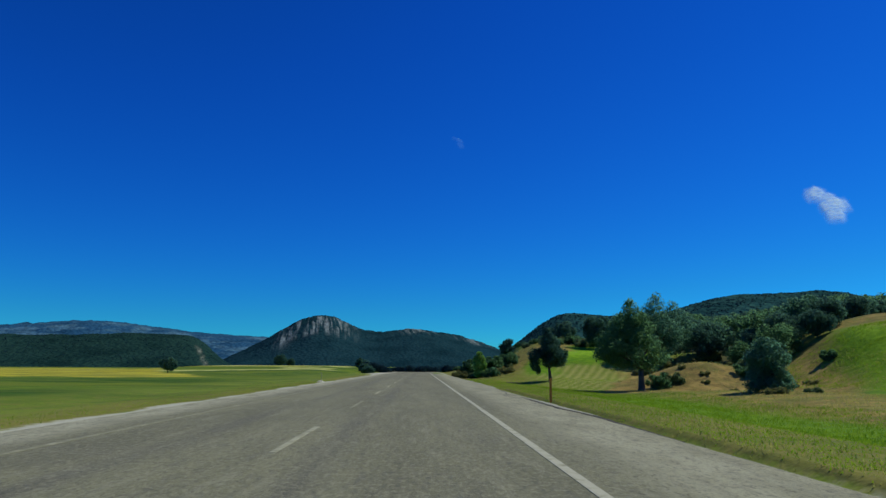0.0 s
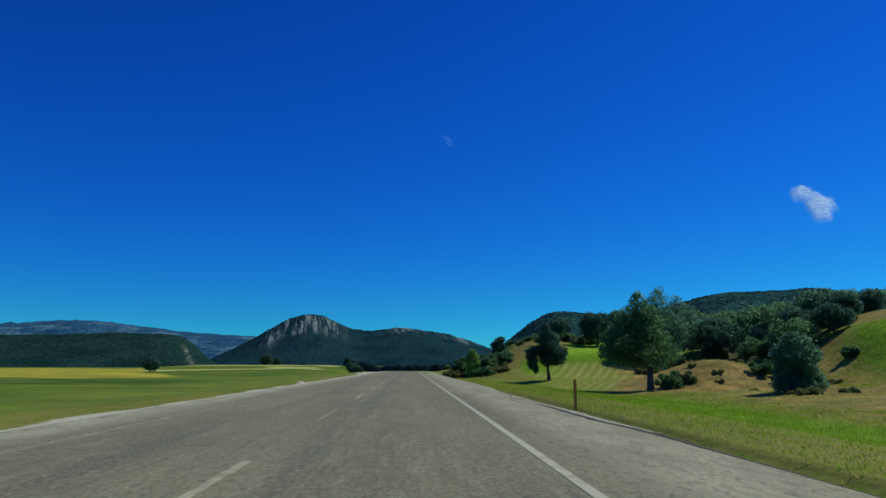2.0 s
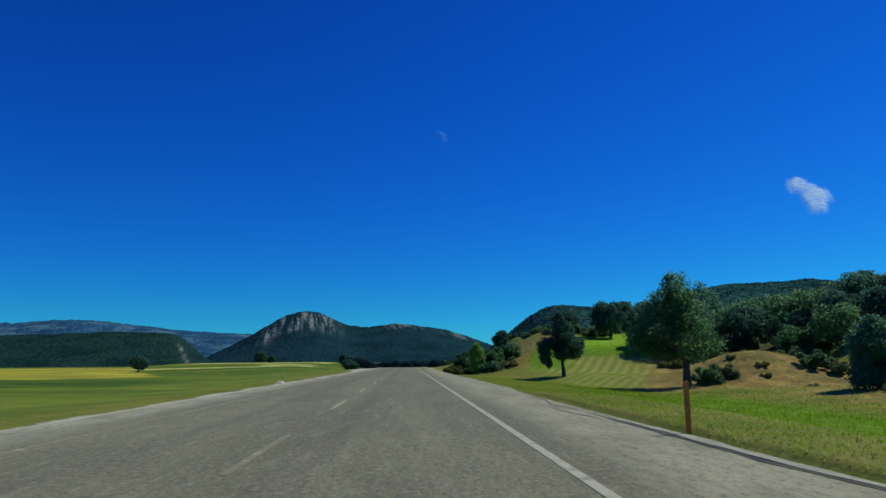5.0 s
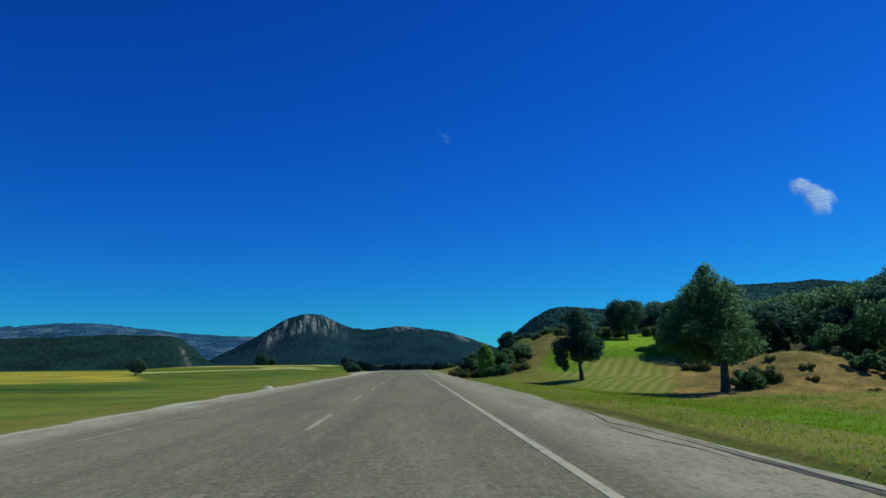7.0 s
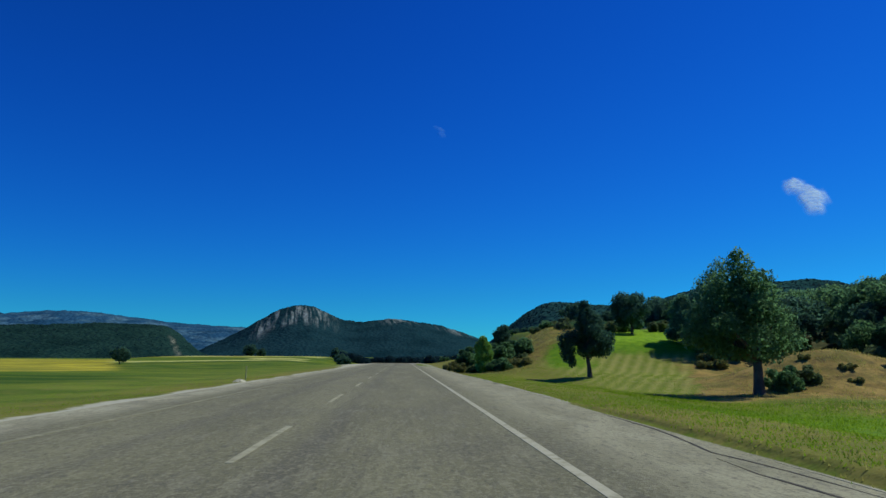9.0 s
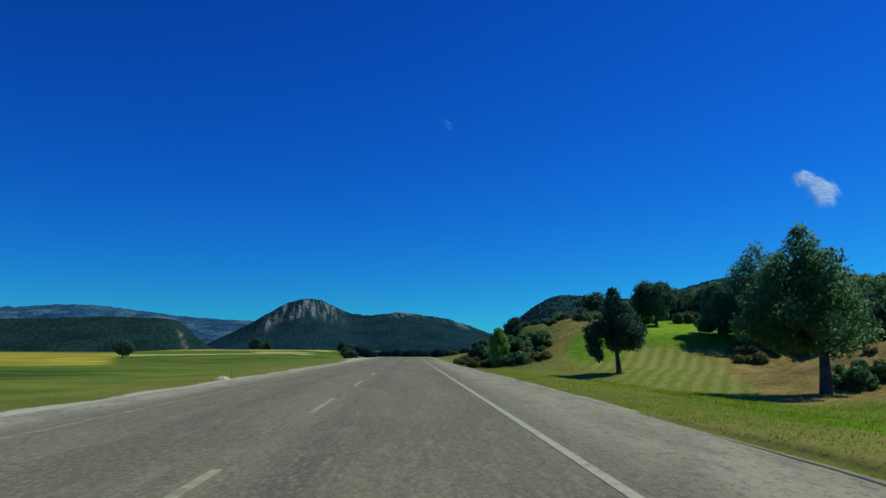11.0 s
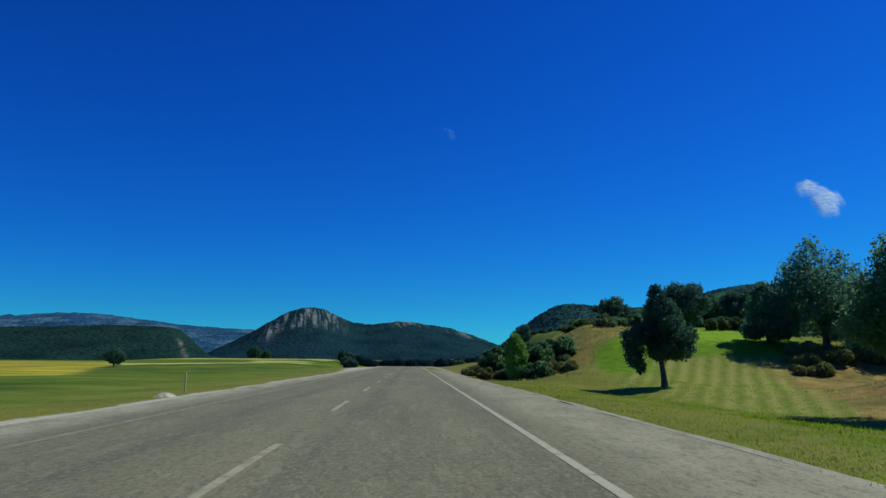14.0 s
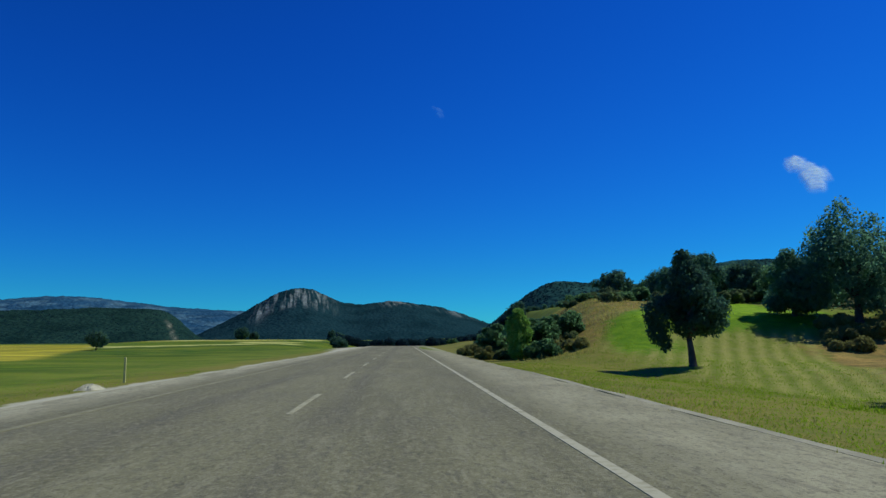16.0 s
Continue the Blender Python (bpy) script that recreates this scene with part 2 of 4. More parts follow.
POST_WOOD = plain("post_paint", (0.50, 0.17, 0.02), (0.62, 0.26, 0.04), 0.75, 12, 0.3)
POST_PALE = plain("pale_plastic", (0.50, 0.50, 0.18), (0.62, 0.61, 0.25), 0.6, 12, 0.1)


# ---------------------------------------------------------------- helpers
def part(name, data, material, parent=None, label=""):
    """Links a bmesh, or vertices and faces, as one mesh object, under a thing where one is given."""
    me = bpy.data.meshes.new(name)
    if isinstance(data, bmesh.types.BMesh):
        data.to_mesh(me)
        data.free()
    else:
        me.from_pydata(data[0], [], data[1])
    me.materials.append(material)
    ob = new(name, me)
    ob.parent = parent
    return tagged(ob, label)


def smooth(me):
    me.polygons.foreach_set("use_smooth", [True] * len(me.polygons))


def step(v, a, b):
    s = np.clip((np.asarray(v, float) - a) / (b - a), 0, 1)
    return s * s * (3 - 2 * s)


def rumple(x, y, scale, seed):
    """Cheap rolling unevenness, from -1 to 1."""
    r = np.random.RandomState(seed)
    out = 0
    for k in range(5):
        a, ph, w = r.uniform(0, math.tau), r.uniform(0, math.tau), r.uniform(0.6, 1.9)
        out = out + np.sin((x * math.cos(a) + y * math.sin(a)) * w / scale + ph) / 5
    return out


def height(x, y):
    """The lie of the land: level road and fields, a shallow hollow and rising meadows to the east."""
    x, y = np.asarray(x, float), np.asarray(y, float)
    hollow = -0.70 * step(x, 4.6, 13) * (1 - step(y, 59, 74))
    rise_y = (3.0 * step(y, 73, 87) + 1.7 * step(y, 86, 108) + 0.03 * np.clip(y - 108, 0, 150)) * step(x - np.maximum(5.0, 0.12 * (y - 35)), 0, 9)
    rise_x = 7.1 * step(x, 26.5, 48) * (1 - 0.55 * step(y, 70, 92)) + 0.045 * np.clip(x - 48, 0, 220) * step(y, 30, 90)
    mound = 2.3 * np.exp(-((x - 24.8) / 5.5) ** 2 - ((y - 62.5) / 4.5) ** 2)
    hummock = 1.0 * np.exp(-((x - 10) / 4.0) ** 2 - ((y - 145) / 28.0) ** 2)
    spur = 1.5 * np.exp(-((x - 37.5) / 4.0) ** 2 - ((y - 60) / 9.0) ** 2)
    bank = 0.42 * step(x, 14.5, 22) * (1 - step(y, 47, 56))
    knoll = 0.25 * np.exp(-((x - 17.5) / 4.0) ** 2 - ((y - 98) / 6.0) ** 2)
    berm = 0.20 * step(x, 4.06, 4.34) * (1 - step(x, 6.5, 10)) * (1 - step(y, 34, 46))
    dip = -0.32 * np.exp(-((x - 9.8) / 2.0) ** 2 - ((y - 69.0) / 4.0) ** 2)
    z = dip + knoll + berm + bank + spur + hummock + hollow + np.sqrt(rise_y ** 2 + rise_x ** 2) * step(y, -40, 20) + mound
    z = z - 0.25 * step(-x, 8, 14) + 1.9 * step(y, 190, 330) * (1 - step(-x, 85, 130)) * step(-x, 14, 30) - 0.5 * step(-x, 90, 140) - 1.9 * np.exp(-((x + 98) / 52) ** 2 - ((y - 218) / 45) ** 2)
    away = step(np.abs(x + 2.0), 6.2, 14)
    z = z + away * (0.07 * rumple(x, y, 1.6, 3) + 0.12 * rumple(x, y, 6, 4))
    crest = -0.00045 * np.clip(y - 178, 0, 62) ** 2
    z = z + crest * (1 - step(np.abs(x + 1.5), 10, 40)) - 0.09 * step(np.abs(x + 1.5), 5.5, 5.9) * (1 - away)
    return z - 0.02


def lie(x, y):
    return float(height(x, y))


# ---------------------------------------------------------------- ground, one sheet to the horizon
def build_ground():
    xs = np.concatenate([-np.geomspace(4800, 130, 24), np.arange(-126, -9, 1.5), np.arange(-9, -6.4, 0.16), np.arange(-6.4, 3.4, 0.7), np.arange(3.4, 5.2, 0.09), np.arange(5.2, 46, 0.5),
                         np.arange(46, 150, 2.5), np.geomspace(152, 4800, 24)])
    ys = np.concatenate([-np.geomspace(4800, 66, 16), np.arange(-60, 0, 5.0), np.arange(0, 126, 0.6), np.arange(126, 300, 2.0), np.geomspace(302, 4800, 36)])
    gx, gy = np.meshgrid(xs, ys)
    gz = height(gx, gy)
    nx, ny = len(xs), len(ys)
    verts = np.stack([gx, gy, gz], -1).reshape(-1, 3)
    i = (np.arange(ny - 1)[:, None] * nx + np.arange(nx - 1)).reshape(-1)
    faces = np.stack([i, i + 1, i + nx + 1, i + nx], -1)
    ob = part("ground", (verts.tolist(), faces.tolist()), GROUND)
    smooth(ob.data)
    x, y = gx.reshape(-1), gy.reshape(-1)
    w1, w2 = rumple(x, y, 3.0, 11), rumple(x, y, 1.1, 12)
    zones = {}
    west = 7.95 + 5.5 * step(y, 105, 190)
    zones["gravel"] = np.maximum(0.6 * step(x, 3.2, 3.6) * (1 - step(x + 0.05 * w2, 4.05, 4.11)), step(-x, 6.5, 6.7) * (1 - step(-x + 0.30 * w2 - west, -0.12, 0.06)))
    zones["litter"] = step(x + w1 - 0.12 * (y - 80), 30, 33) * step(y + w1, 72, 76) * (1 - step(y, 260, 300))
    zones["field"] = step(-x + 1.5 * w1, 13, 22) + step(y, 190, 260) * (1 - step(-x, 13, 20))
    zones["crop"] = step(-x - 0.393 * y + 9.5 + 1.2 * w1, 0, 1.2) * step(-x, 20, 26) * step(y + 2.5 * w1, 91, 93) * (1 - step(y, 480, 560))
    zones["crop"] = np.maximum(zones["crop"], 0.45 * step(-x, 40, 50) * (1 - step(-x, 110, 130)) * step(y, 275, 290) * (1 - step(y, 310, 350)))
    zones["stubble"] = step(-x, 29, 33) * (1 - step(-x + 6 * w1, 84, 96)) * np.maximum(step(y + 4 * w1, 292, 300), np.maximum(step(y + 2 * w1, 250, 252) * (1 - step(y + 2 * w1, 257, 259)), step(-x + 3 * w1, 32, 34) * (1 - step(-x + 3 * w1, 50, 54)) * step(y + 2 * w1, 264, 266) * (1 - step(y + 2 * w1, 274, 277)))) * (1 - step(y, 330, 345))
    zones["dry"] = np.maximum(step(x, 4.08, 4.2) * (1 - step(x + 0.8 * w1, 5.6, 8.0)), 0.9 * step(-x, 7.6, 7.9) * (1 - step(-x + 0.8 * w1, 9.0, 11.5)))
    zones["dry"] = np.maximum(zones["dry"], 0.85 * step(x, 4.2, 5) * (1 - step(x + w1, 13, 17)) * step(y + 3 * w1, 40, 52))
    up = y + 1.2 * w1
    flank = 22.0 + 0.47 * (y - 33)
    margin = x - 16.4 - 0.39 * (up - 62) + 0.5 * w2
    zones["meadow"] = step(x + 0.8 * w1, 10.0, 13.0) * (1 - step(margin, 0, 0.5)) * step(up, 54, 62) * (1 - step(up, 79.5, 82))
    zones["lush"] = np.maximum(step(x + w1 - 0.5 * (up - 82), 11.5, 13.0) * (1 - step(x + w2 - 0.12 * (y - 80), 26.5, 27.5)) * step(up, 79.5, 82) * (1 - step(up, 102, 105)), step(x + w1 - flank, 0, 2) * step(y, 18, 27) * (1 - step(up, 62, 68)))
    zones["lush"] = np.maximum(zones["lush"], 0.85 * step(x + 0.8 * w1, 7.5, 10.0) * (1 - step(x + w1 - 0.06 * (y - 27), 13.5, 16.0)) * (1 - step(up, 42, 52)))
    zones["lush"] = np.maximum(zones["lush"], step(x + 0.4 * w1 - 0.12 * (up - 78), 11.0, 12.0) * (1 - step(x + w1, 14, 16)) * step(up, 75.5, 78) * (1 - step(up, 84, 88)))
    zones["fresh"] = np.maximum(step(x + w1 - flank, 1, 4) * step(y, 18, 27) * (1 - step(up, 60, 66)), 0.8 * step(x + w1 - 0.5 * (up - 82), 13.0, 15.0) * (1 - step(x + w2 - 0.12 * (y - 80), 26.0, 27.5)) * step(up, 82, 85) * (1 - step(up, 99, 103)))
    mound = np.exp(-((x - 24.5) / 8.0) ** 2 - ((y - 63) / 5.5) ** 2)
    soil = step(mound + 0.10 * w1, 0.32, 0.5)
    soil = np.maximum(soil, 0.72 * step(x + w1 - 0.06 * (y - 27), 14.0, 17.0) * (1 - step(x + w1 - flank, -1, 1)) * step(up, 12, 20) * (1 - step(up, 46, 50)))
    soil = np.maximum(soil, step(x + w1, 21, 24) * (1 - step(x + w1 - flank, -1, 1)) * step(up, 40, 44) * (1 - step(up, 60, 72)))
    soil = np.maximum(soil, 0.75 * step(x + 1.5 * w1, 7.0, 8.5) * (1 - step(x + 1.2 * w1 - 0.5 * (y - 82), 11.8, 13.2)) * step(up, 77, 81) * (1 - step(up, 108, 116)))
    soil = np.maximum(soil, step(x + w1, 20, 23) * (1 - step(x, 34, 42)) * step(up, 66, 70) * (1 - step(up, 80, 84)) * np.maximum(step(x + w2, 26, 27.5), 1 - step(up, 76, 80)) * 0.9)
    soil = np.maximum(soil, step(x + w1, 18.3, 20) * (1 - step(x, 27, 30)) * step(up, 49.5, 51.5) * (1 - step(up, 58, 62)))
    soil = np.maximum(soil, 0.75 * step(height(x, y) + 0.4 * w1, 4.4, 5.2) * step(x, 30, 34) * step(y, 40, 50) * (1 - step(up, 72, 78)))
    soil = np.maximum(soil, step(margin, 0, 0.5) * (1 - step(x, 27, 30)) * step(up, 52.5, 54.5) * (1 - step(up, 78, 81)))
    soil = np.maximum(soil, 0.95 * step(x + w1, 14.5, 16.0) * (1 - step(x + w1, 19, 21)) * step(up, 90, 93) * (1 - step(up, 100, 104)))
    zones["soil"] = soil
    for name, v in zones.items():
        ob.data.attributes.new(name, "FLOAT", "POINT").data.foreach_set("value", np.clip(v, 0, 1))
    return tagged(ob, "flat green fields, verge grass and bare brown earth rising to hills", "ground", kind="structure")


build_ground()


# ---------------------------------------------------------------- road
def strip(x0, x1, y0, y1, z0, z1, n=None, wobble=0.0, seed=0, taper=0.0):
    """A long slab that follows the road's fall, with uneven long edges."""
    n = n or max(2, int((y1 - y0) / 1.0))
    ys = np.linspace(y0, y1, n + 1)
    base = np.minimum(-0.00045 * np.clip(ys - 178, 0, 62) ** 2, 0)
    l = x0 + wobble * rumple(ys, ys * 0, 0.9, seed)
    r = x1 + wobble * rumple(ys, ys * 0, 0.9, seed + 1)
    if taper:
        r = l + (r - l) * np.clip(np.minimum(ys - y0, y1 - ys) / taper, 0.02, 1)
    v = []
    for i in range(n + 1):
        v += [(l[i], ys[i], base[i] + z0), (l[i], ys[i], base[i] + z1), (r[i], ys[i], base[i] + z1), (r[i], ys[i], base[i] + z0)]
    f = []
    for i in range(n):
        a, b = 4 * i, 4 * i + 4
        f += [(a + 1, a + 2, b + 2, b + 1), (a, a + 1, b + 1, b), (a + 2, a + 3, b + 3, b + 2)]
    f += [(0, 3, 2, 1), (4 * n, 4 * n + 1, 4 * n + 2, 4 * n + 3)]
    return v, f


road = part("road", strip(-6.9, 4.02, -250, 420, -0.3, 0.0, 670, 0.06, 5), ASPHALT)
tagged(road, "worn grey two-lane asphalt road with pale shoulders", "road", kind="structure")
part("edge_line", strip(1.54, 1.665, -250, 300, -0.02, 0.006, 550), PAINT, road, "solid white edge line")
part("edge_line", strip(-5.28, -5.16, -250, 300, -0.02, 0.006, 550), WEST_PAINT, road, "faded white edge line")
dash_mesh = None
for k in range(-25, 16):
    y = 10.25 * k - 0.72
    if dash_mesh is None:
        first = part("centre_dash", strip(-1.975, -1.88, 0, 4.05, -0.02, 0.006, 16, 0.010, 51), DASH_PAINT, road)
        dash_mesh = first.data
        faint_mesh = dash_mesh.copy()
        faint_mesh.materials[0] = FADED_PAINT
        first.location.y = y
    else:
        d = new("centre_dash", dash_mesh if k != 2 else faint_mesh)
        d.parent, d.location.y = road, y
# joint along the kerb, a dark strip for its shaded gap, which wanders into the asphalt further on, and the kerb beyond
# it
def ribbon(centre, width, z0, z1, y0, y1, n, taper, seed):
    """A narrow strip along a wandering line, thinning out at both ends."""
    ys = np.linspace(y0, y1, n + 1)
    c = np.interp(ys, *zip(*centre)) + 0.02 * rumple(ys, ys * 0, 0.35, seed)
    w = width * (1 + 0.45 * rumple(ys, ys * 0, 0.3, seed + 1)) * np.clip(np.minimum(ys - y0, y1 - ys) / taper, 0.05, 1)
    top = 0.003 + (z1 - 0.003) * np.clip(np.minimum(ys - y0, y1 - ys) / taper, 0, 1)
    v = [q for k in range(n + 1) for q in ((c[k] - w[k] / 2, ys[k], z0), (c[k] - w[k] / 2, ys[k], top[k]), (c[k] + w[k] / 2, ys[k], top[k]), (c[k] + w[k] / 2, ys[k], z0))]
    f = [q for k in range(0, 4 * n, 4) for q in ((k + 1, k + 2, k + 6, k + 5), (k, k + 1, k + 5, k + 4), (k + 2, k + 3, k + 7, k + 6))]
    return v, f + [(0, 3, 2, 1), (4 * n, 4 * n + 1, 4 * n + 2, 4 * n + 3)]


# shade inside joint and cracks put into a dark earth colour, laid on top
GAP_DARK = plain("gap_dark_earth", (0.040, 0.037, 0.024), (0.093, 0.082, 0.051), 0.95, 6, 0.5)
part("open_joint", ribbon(((10, 4.02), (13.8, 4.04), (16.5, 4.05), (18, 4.0), (20, 3.83), (28.5, 3.79)), 0.095, -0.02, 0.005, 11, 28.5, 140, 4.0, 37), GAP_DARK, road, "dark joint at the kerb, its shade put into the earth colour")
part("open_crack", ribbon(((27.5, 3.80), (29.3, 3.76), (30.1, 3.68), (30.8, 3.60), (31.8, 3.74), (33.5, 3.92), (38, 3.97)), 0.048, -0.02, 0.004, 27.6, 37, 130, 2.0, 39), GAP_DARK, road, "dark open crack in the asphalt")
part("open_crack", ribbon(((24, 3.6), (26.5, 3.6), (27.8, 3.45), (29.2, 3.36), (31, 3.5)), 0.045, -0.02, 0.004, 25.5, 30.3, 60, 1.5, 41), GAP_DARK, road, "dark open crack in the asphalt")
part("kerb", ribbon(((14, 4.17), (17, 4.17), (20, 3.98), (30, 3.96)), 0.22, -0.25, 0.014, 14, 30, 80, 8.0, 31), plain("rim_concrete", (0.293, 0.286, 0.186), (0.452, 0.439, 0.293), 0.9, 5, 0.4), road, "pale crumbling concrete kerb")
part("shoulder_rim", strip(4.13, 4.33, 29.5, 70, -0.25, -0.024, 110, 0.05, 33, 6.0), plain("shoulder_concrete", (0.293, 0.286, 0.186), (0.426, 0.412, 0.279), 0.9, 5, 0.4), road, "pale crumbling concrete rim")


# ---------------------------------------------------------------- hills in the distance
def hill(name, label, ridge, az0, az1, far, material, rock=None, n=240, rough=1.0, seed=0, front=0.72, spread=0.55):
    """A ridge whose crest stands at the distance far; ridge(a) is the crest's slope of sight at a sideways slope a."""
    r = np.random.RandomState(seed)
    a = np.linspace(az0, az1, n)
    s = np.concatenate([np.linspace(0, 1, 30), np.linspace(1.06, 1.5, 6)])
    ga, gs = np.meshgrid(a, s)
    y = far * (front + (1 - front) * gs)
    x = ga * far * (spread + (1 - spread) * y / far)
    prof = np.where(gs <= 1, np.sin(np.clip(gs, 0, 1) * math.pi / 2) ** 1.25, np.clip(1 - (gs - 1) * 1.2, 0, 1))
    e = ridge(ga) * far
    spurs = rumple(x, y * 0.4, far * 0.022, seed + 1) * 0.6 + rumple(x, y, far * 0.008, seed + 2) * 0.4
    z = e * prof * (1 + 0.16 * spurs * np.sin(np.clip(gs, 0, 1) * math.pi)) + 1.1 * prof
    z = z + rough * far * 0.0012 * (rumple(x, y * 2, far * 0.0035, seed + 3) + r.uniform(-0.5, 0.5, x.shape)) * prof - 4 * (1 - prof)
    v = np.stack([x, y, z], -1).reshape(-1, 3)
    m = len(a)
    i = (np.arange(len(s) - 1)[:, None] * m + np.arange(m - 1)).reshape(-1)
    f = np.stack([i, i + 1, i + m + 1, i + m], -1)
    ob = part(name, (v.tolist(), f.tolist()), material)
    smooth(ob.data)
    mask = np.zeros(x.shape) if rock is None else rock(ga, gs)
    ob.data.attributes.new("rock", "FLOAT", "POINT").data.foreach_set("value", np.clip(mask.reshape(-1), 0, 1))
    return tagged(ob, label, "hill", kind="structure"), v.reshape(len(s), m, 3)


def hill_wood(label, grid, count, size, material, seed):
    """Rounded crowns, too many to count, all over a hillside."""
    r = np.random.RandomState(seed)
    bm = bmesh.new()
    bmesh.ops.create_icosphere(bm, subdivisions=1, radius=1)
    base = np.array([v.co[:] for v in bm.verts])
    tri = np.array([[v.index for v in f.verts] for f in bm.faces])
    bm.free()
    n, m = grid.shape[:2]
    i, k = r.uniform(1, 29.5, count), r.uniform(0, m - 2, count)
    i0, k0 = i.astype(int), k.astype(int)
    fi, fk = (i - i0)[:, None], (k - k0)[:, None]
    at = grid[i0, k0] * (1 - fi) * (1 - fk) + grid[i0 + 1, k0] * fi * (1 - fk) + grid[i0, k0 + 1] * (1 - fi) * fk + grid[i0 + 1, k0 + 1] * fi * fk
    at, k0 = at[at[:, 2] > 4], None
    c = len(at)
    s = size * r.uniform(0.5, 1.3, c)
    v = base[None] * (1 + r.uniform(-0.28, 0.28, (c, len(base), 1))) * s[:, None, None] * np.array([1, 1, 0.6]) + at[:, None, :]
    f = (tri[None] + (np.arange(c) * len(base))[:, None, None]).reshape(-1, 3)
    return tagged(part("hill_wood", (v.reshape(-1, 3).tolist(), f.tolist()), material), label, "wood", kind="stuff")


def bell(a, c, w):
    return np.exp(-((a - c) / w) ** 2)


# distance haze is put into the range's blue tones, palest below the crest
FAR_HAZE_ROCK = hill_material("far_range", (0.017, 0.072, 0.140), (0.032, 0.104, 0.182), (0.085, 0.192, 0.268), 0.44, 0.60, 16, (0.35, 0.35, 2.6))
# the peak's wood is tinted blue, the air in between put into its colour
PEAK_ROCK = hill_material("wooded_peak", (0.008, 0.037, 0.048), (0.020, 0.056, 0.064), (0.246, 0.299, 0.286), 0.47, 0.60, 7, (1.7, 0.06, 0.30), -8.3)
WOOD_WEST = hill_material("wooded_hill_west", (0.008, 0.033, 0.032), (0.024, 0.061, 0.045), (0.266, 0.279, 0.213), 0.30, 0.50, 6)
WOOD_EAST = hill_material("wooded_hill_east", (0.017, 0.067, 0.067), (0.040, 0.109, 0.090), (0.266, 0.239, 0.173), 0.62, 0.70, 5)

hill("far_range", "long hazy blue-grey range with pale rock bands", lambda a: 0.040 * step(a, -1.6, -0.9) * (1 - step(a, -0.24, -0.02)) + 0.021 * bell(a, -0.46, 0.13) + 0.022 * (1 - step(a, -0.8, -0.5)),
     -1.5, 0.05, 3300, FAR_HAZE_ROCK, lambda a, s: step(s, 0.1, 0.35) * (1 - step(s, 0.72, 0.92)), 300, 1.2, 21)
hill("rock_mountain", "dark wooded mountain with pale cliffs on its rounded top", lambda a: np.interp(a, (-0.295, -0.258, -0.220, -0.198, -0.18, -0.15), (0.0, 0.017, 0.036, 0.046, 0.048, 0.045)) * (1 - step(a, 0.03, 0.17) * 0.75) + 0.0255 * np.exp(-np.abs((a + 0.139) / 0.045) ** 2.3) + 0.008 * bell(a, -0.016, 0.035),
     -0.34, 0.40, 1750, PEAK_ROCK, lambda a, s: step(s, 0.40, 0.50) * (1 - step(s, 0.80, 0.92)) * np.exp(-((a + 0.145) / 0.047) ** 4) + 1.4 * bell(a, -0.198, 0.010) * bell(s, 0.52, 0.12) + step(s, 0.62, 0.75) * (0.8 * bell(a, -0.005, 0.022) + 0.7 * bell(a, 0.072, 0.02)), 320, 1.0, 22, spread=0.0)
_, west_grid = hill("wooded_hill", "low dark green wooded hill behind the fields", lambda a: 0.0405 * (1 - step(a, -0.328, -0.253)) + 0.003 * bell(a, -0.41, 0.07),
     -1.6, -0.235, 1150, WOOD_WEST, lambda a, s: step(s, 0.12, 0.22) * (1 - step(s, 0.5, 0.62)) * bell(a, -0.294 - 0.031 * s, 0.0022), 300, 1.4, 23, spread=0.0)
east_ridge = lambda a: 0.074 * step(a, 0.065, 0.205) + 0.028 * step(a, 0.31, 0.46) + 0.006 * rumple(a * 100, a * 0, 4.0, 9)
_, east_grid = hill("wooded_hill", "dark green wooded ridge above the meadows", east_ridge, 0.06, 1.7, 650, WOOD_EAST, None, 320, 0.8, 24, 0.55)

# crown colour takes in the blue haze of distance
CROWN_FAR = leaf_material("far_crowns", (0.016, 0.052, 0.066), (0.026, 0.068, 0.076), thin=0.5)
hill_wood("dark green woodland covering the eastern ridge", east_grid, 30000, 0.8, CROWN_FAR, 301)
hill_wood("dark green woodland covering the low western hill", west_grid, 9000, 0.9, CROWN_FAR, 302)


# ---------------------------------------------------------------- trees
def tube(v, f, pts, radii, seg=7):
    """Adds a tapered limb along pts."""
    start = len(v)
    for i, (p, r) in enumerate(zip(pts, radii)):
        p = Vector(p)
        d = (Vector(pts[min(i + 1, len(pts) - 1)]) - Vector(pts[max(i - 1, 0)])).normalized()
        u = d.orthogonal().normalized()
        w = d.cross(u)
        for k in range(seg):
            a = math.tau * k / seg
            v.append(tuple(p + (u * math.cos(a) + w * math.sin(a)) * r))
    for i in range(len(pts) - 1):
        for k in range(seg):
            a, b = start + i * seg + k, start + i * seg + (k + 1) % seg
            f.append((a, b, b + seg, a + seg))
    f.append(tuple(start + (len(pts) - 1) * seg + k for k in range(seg)))


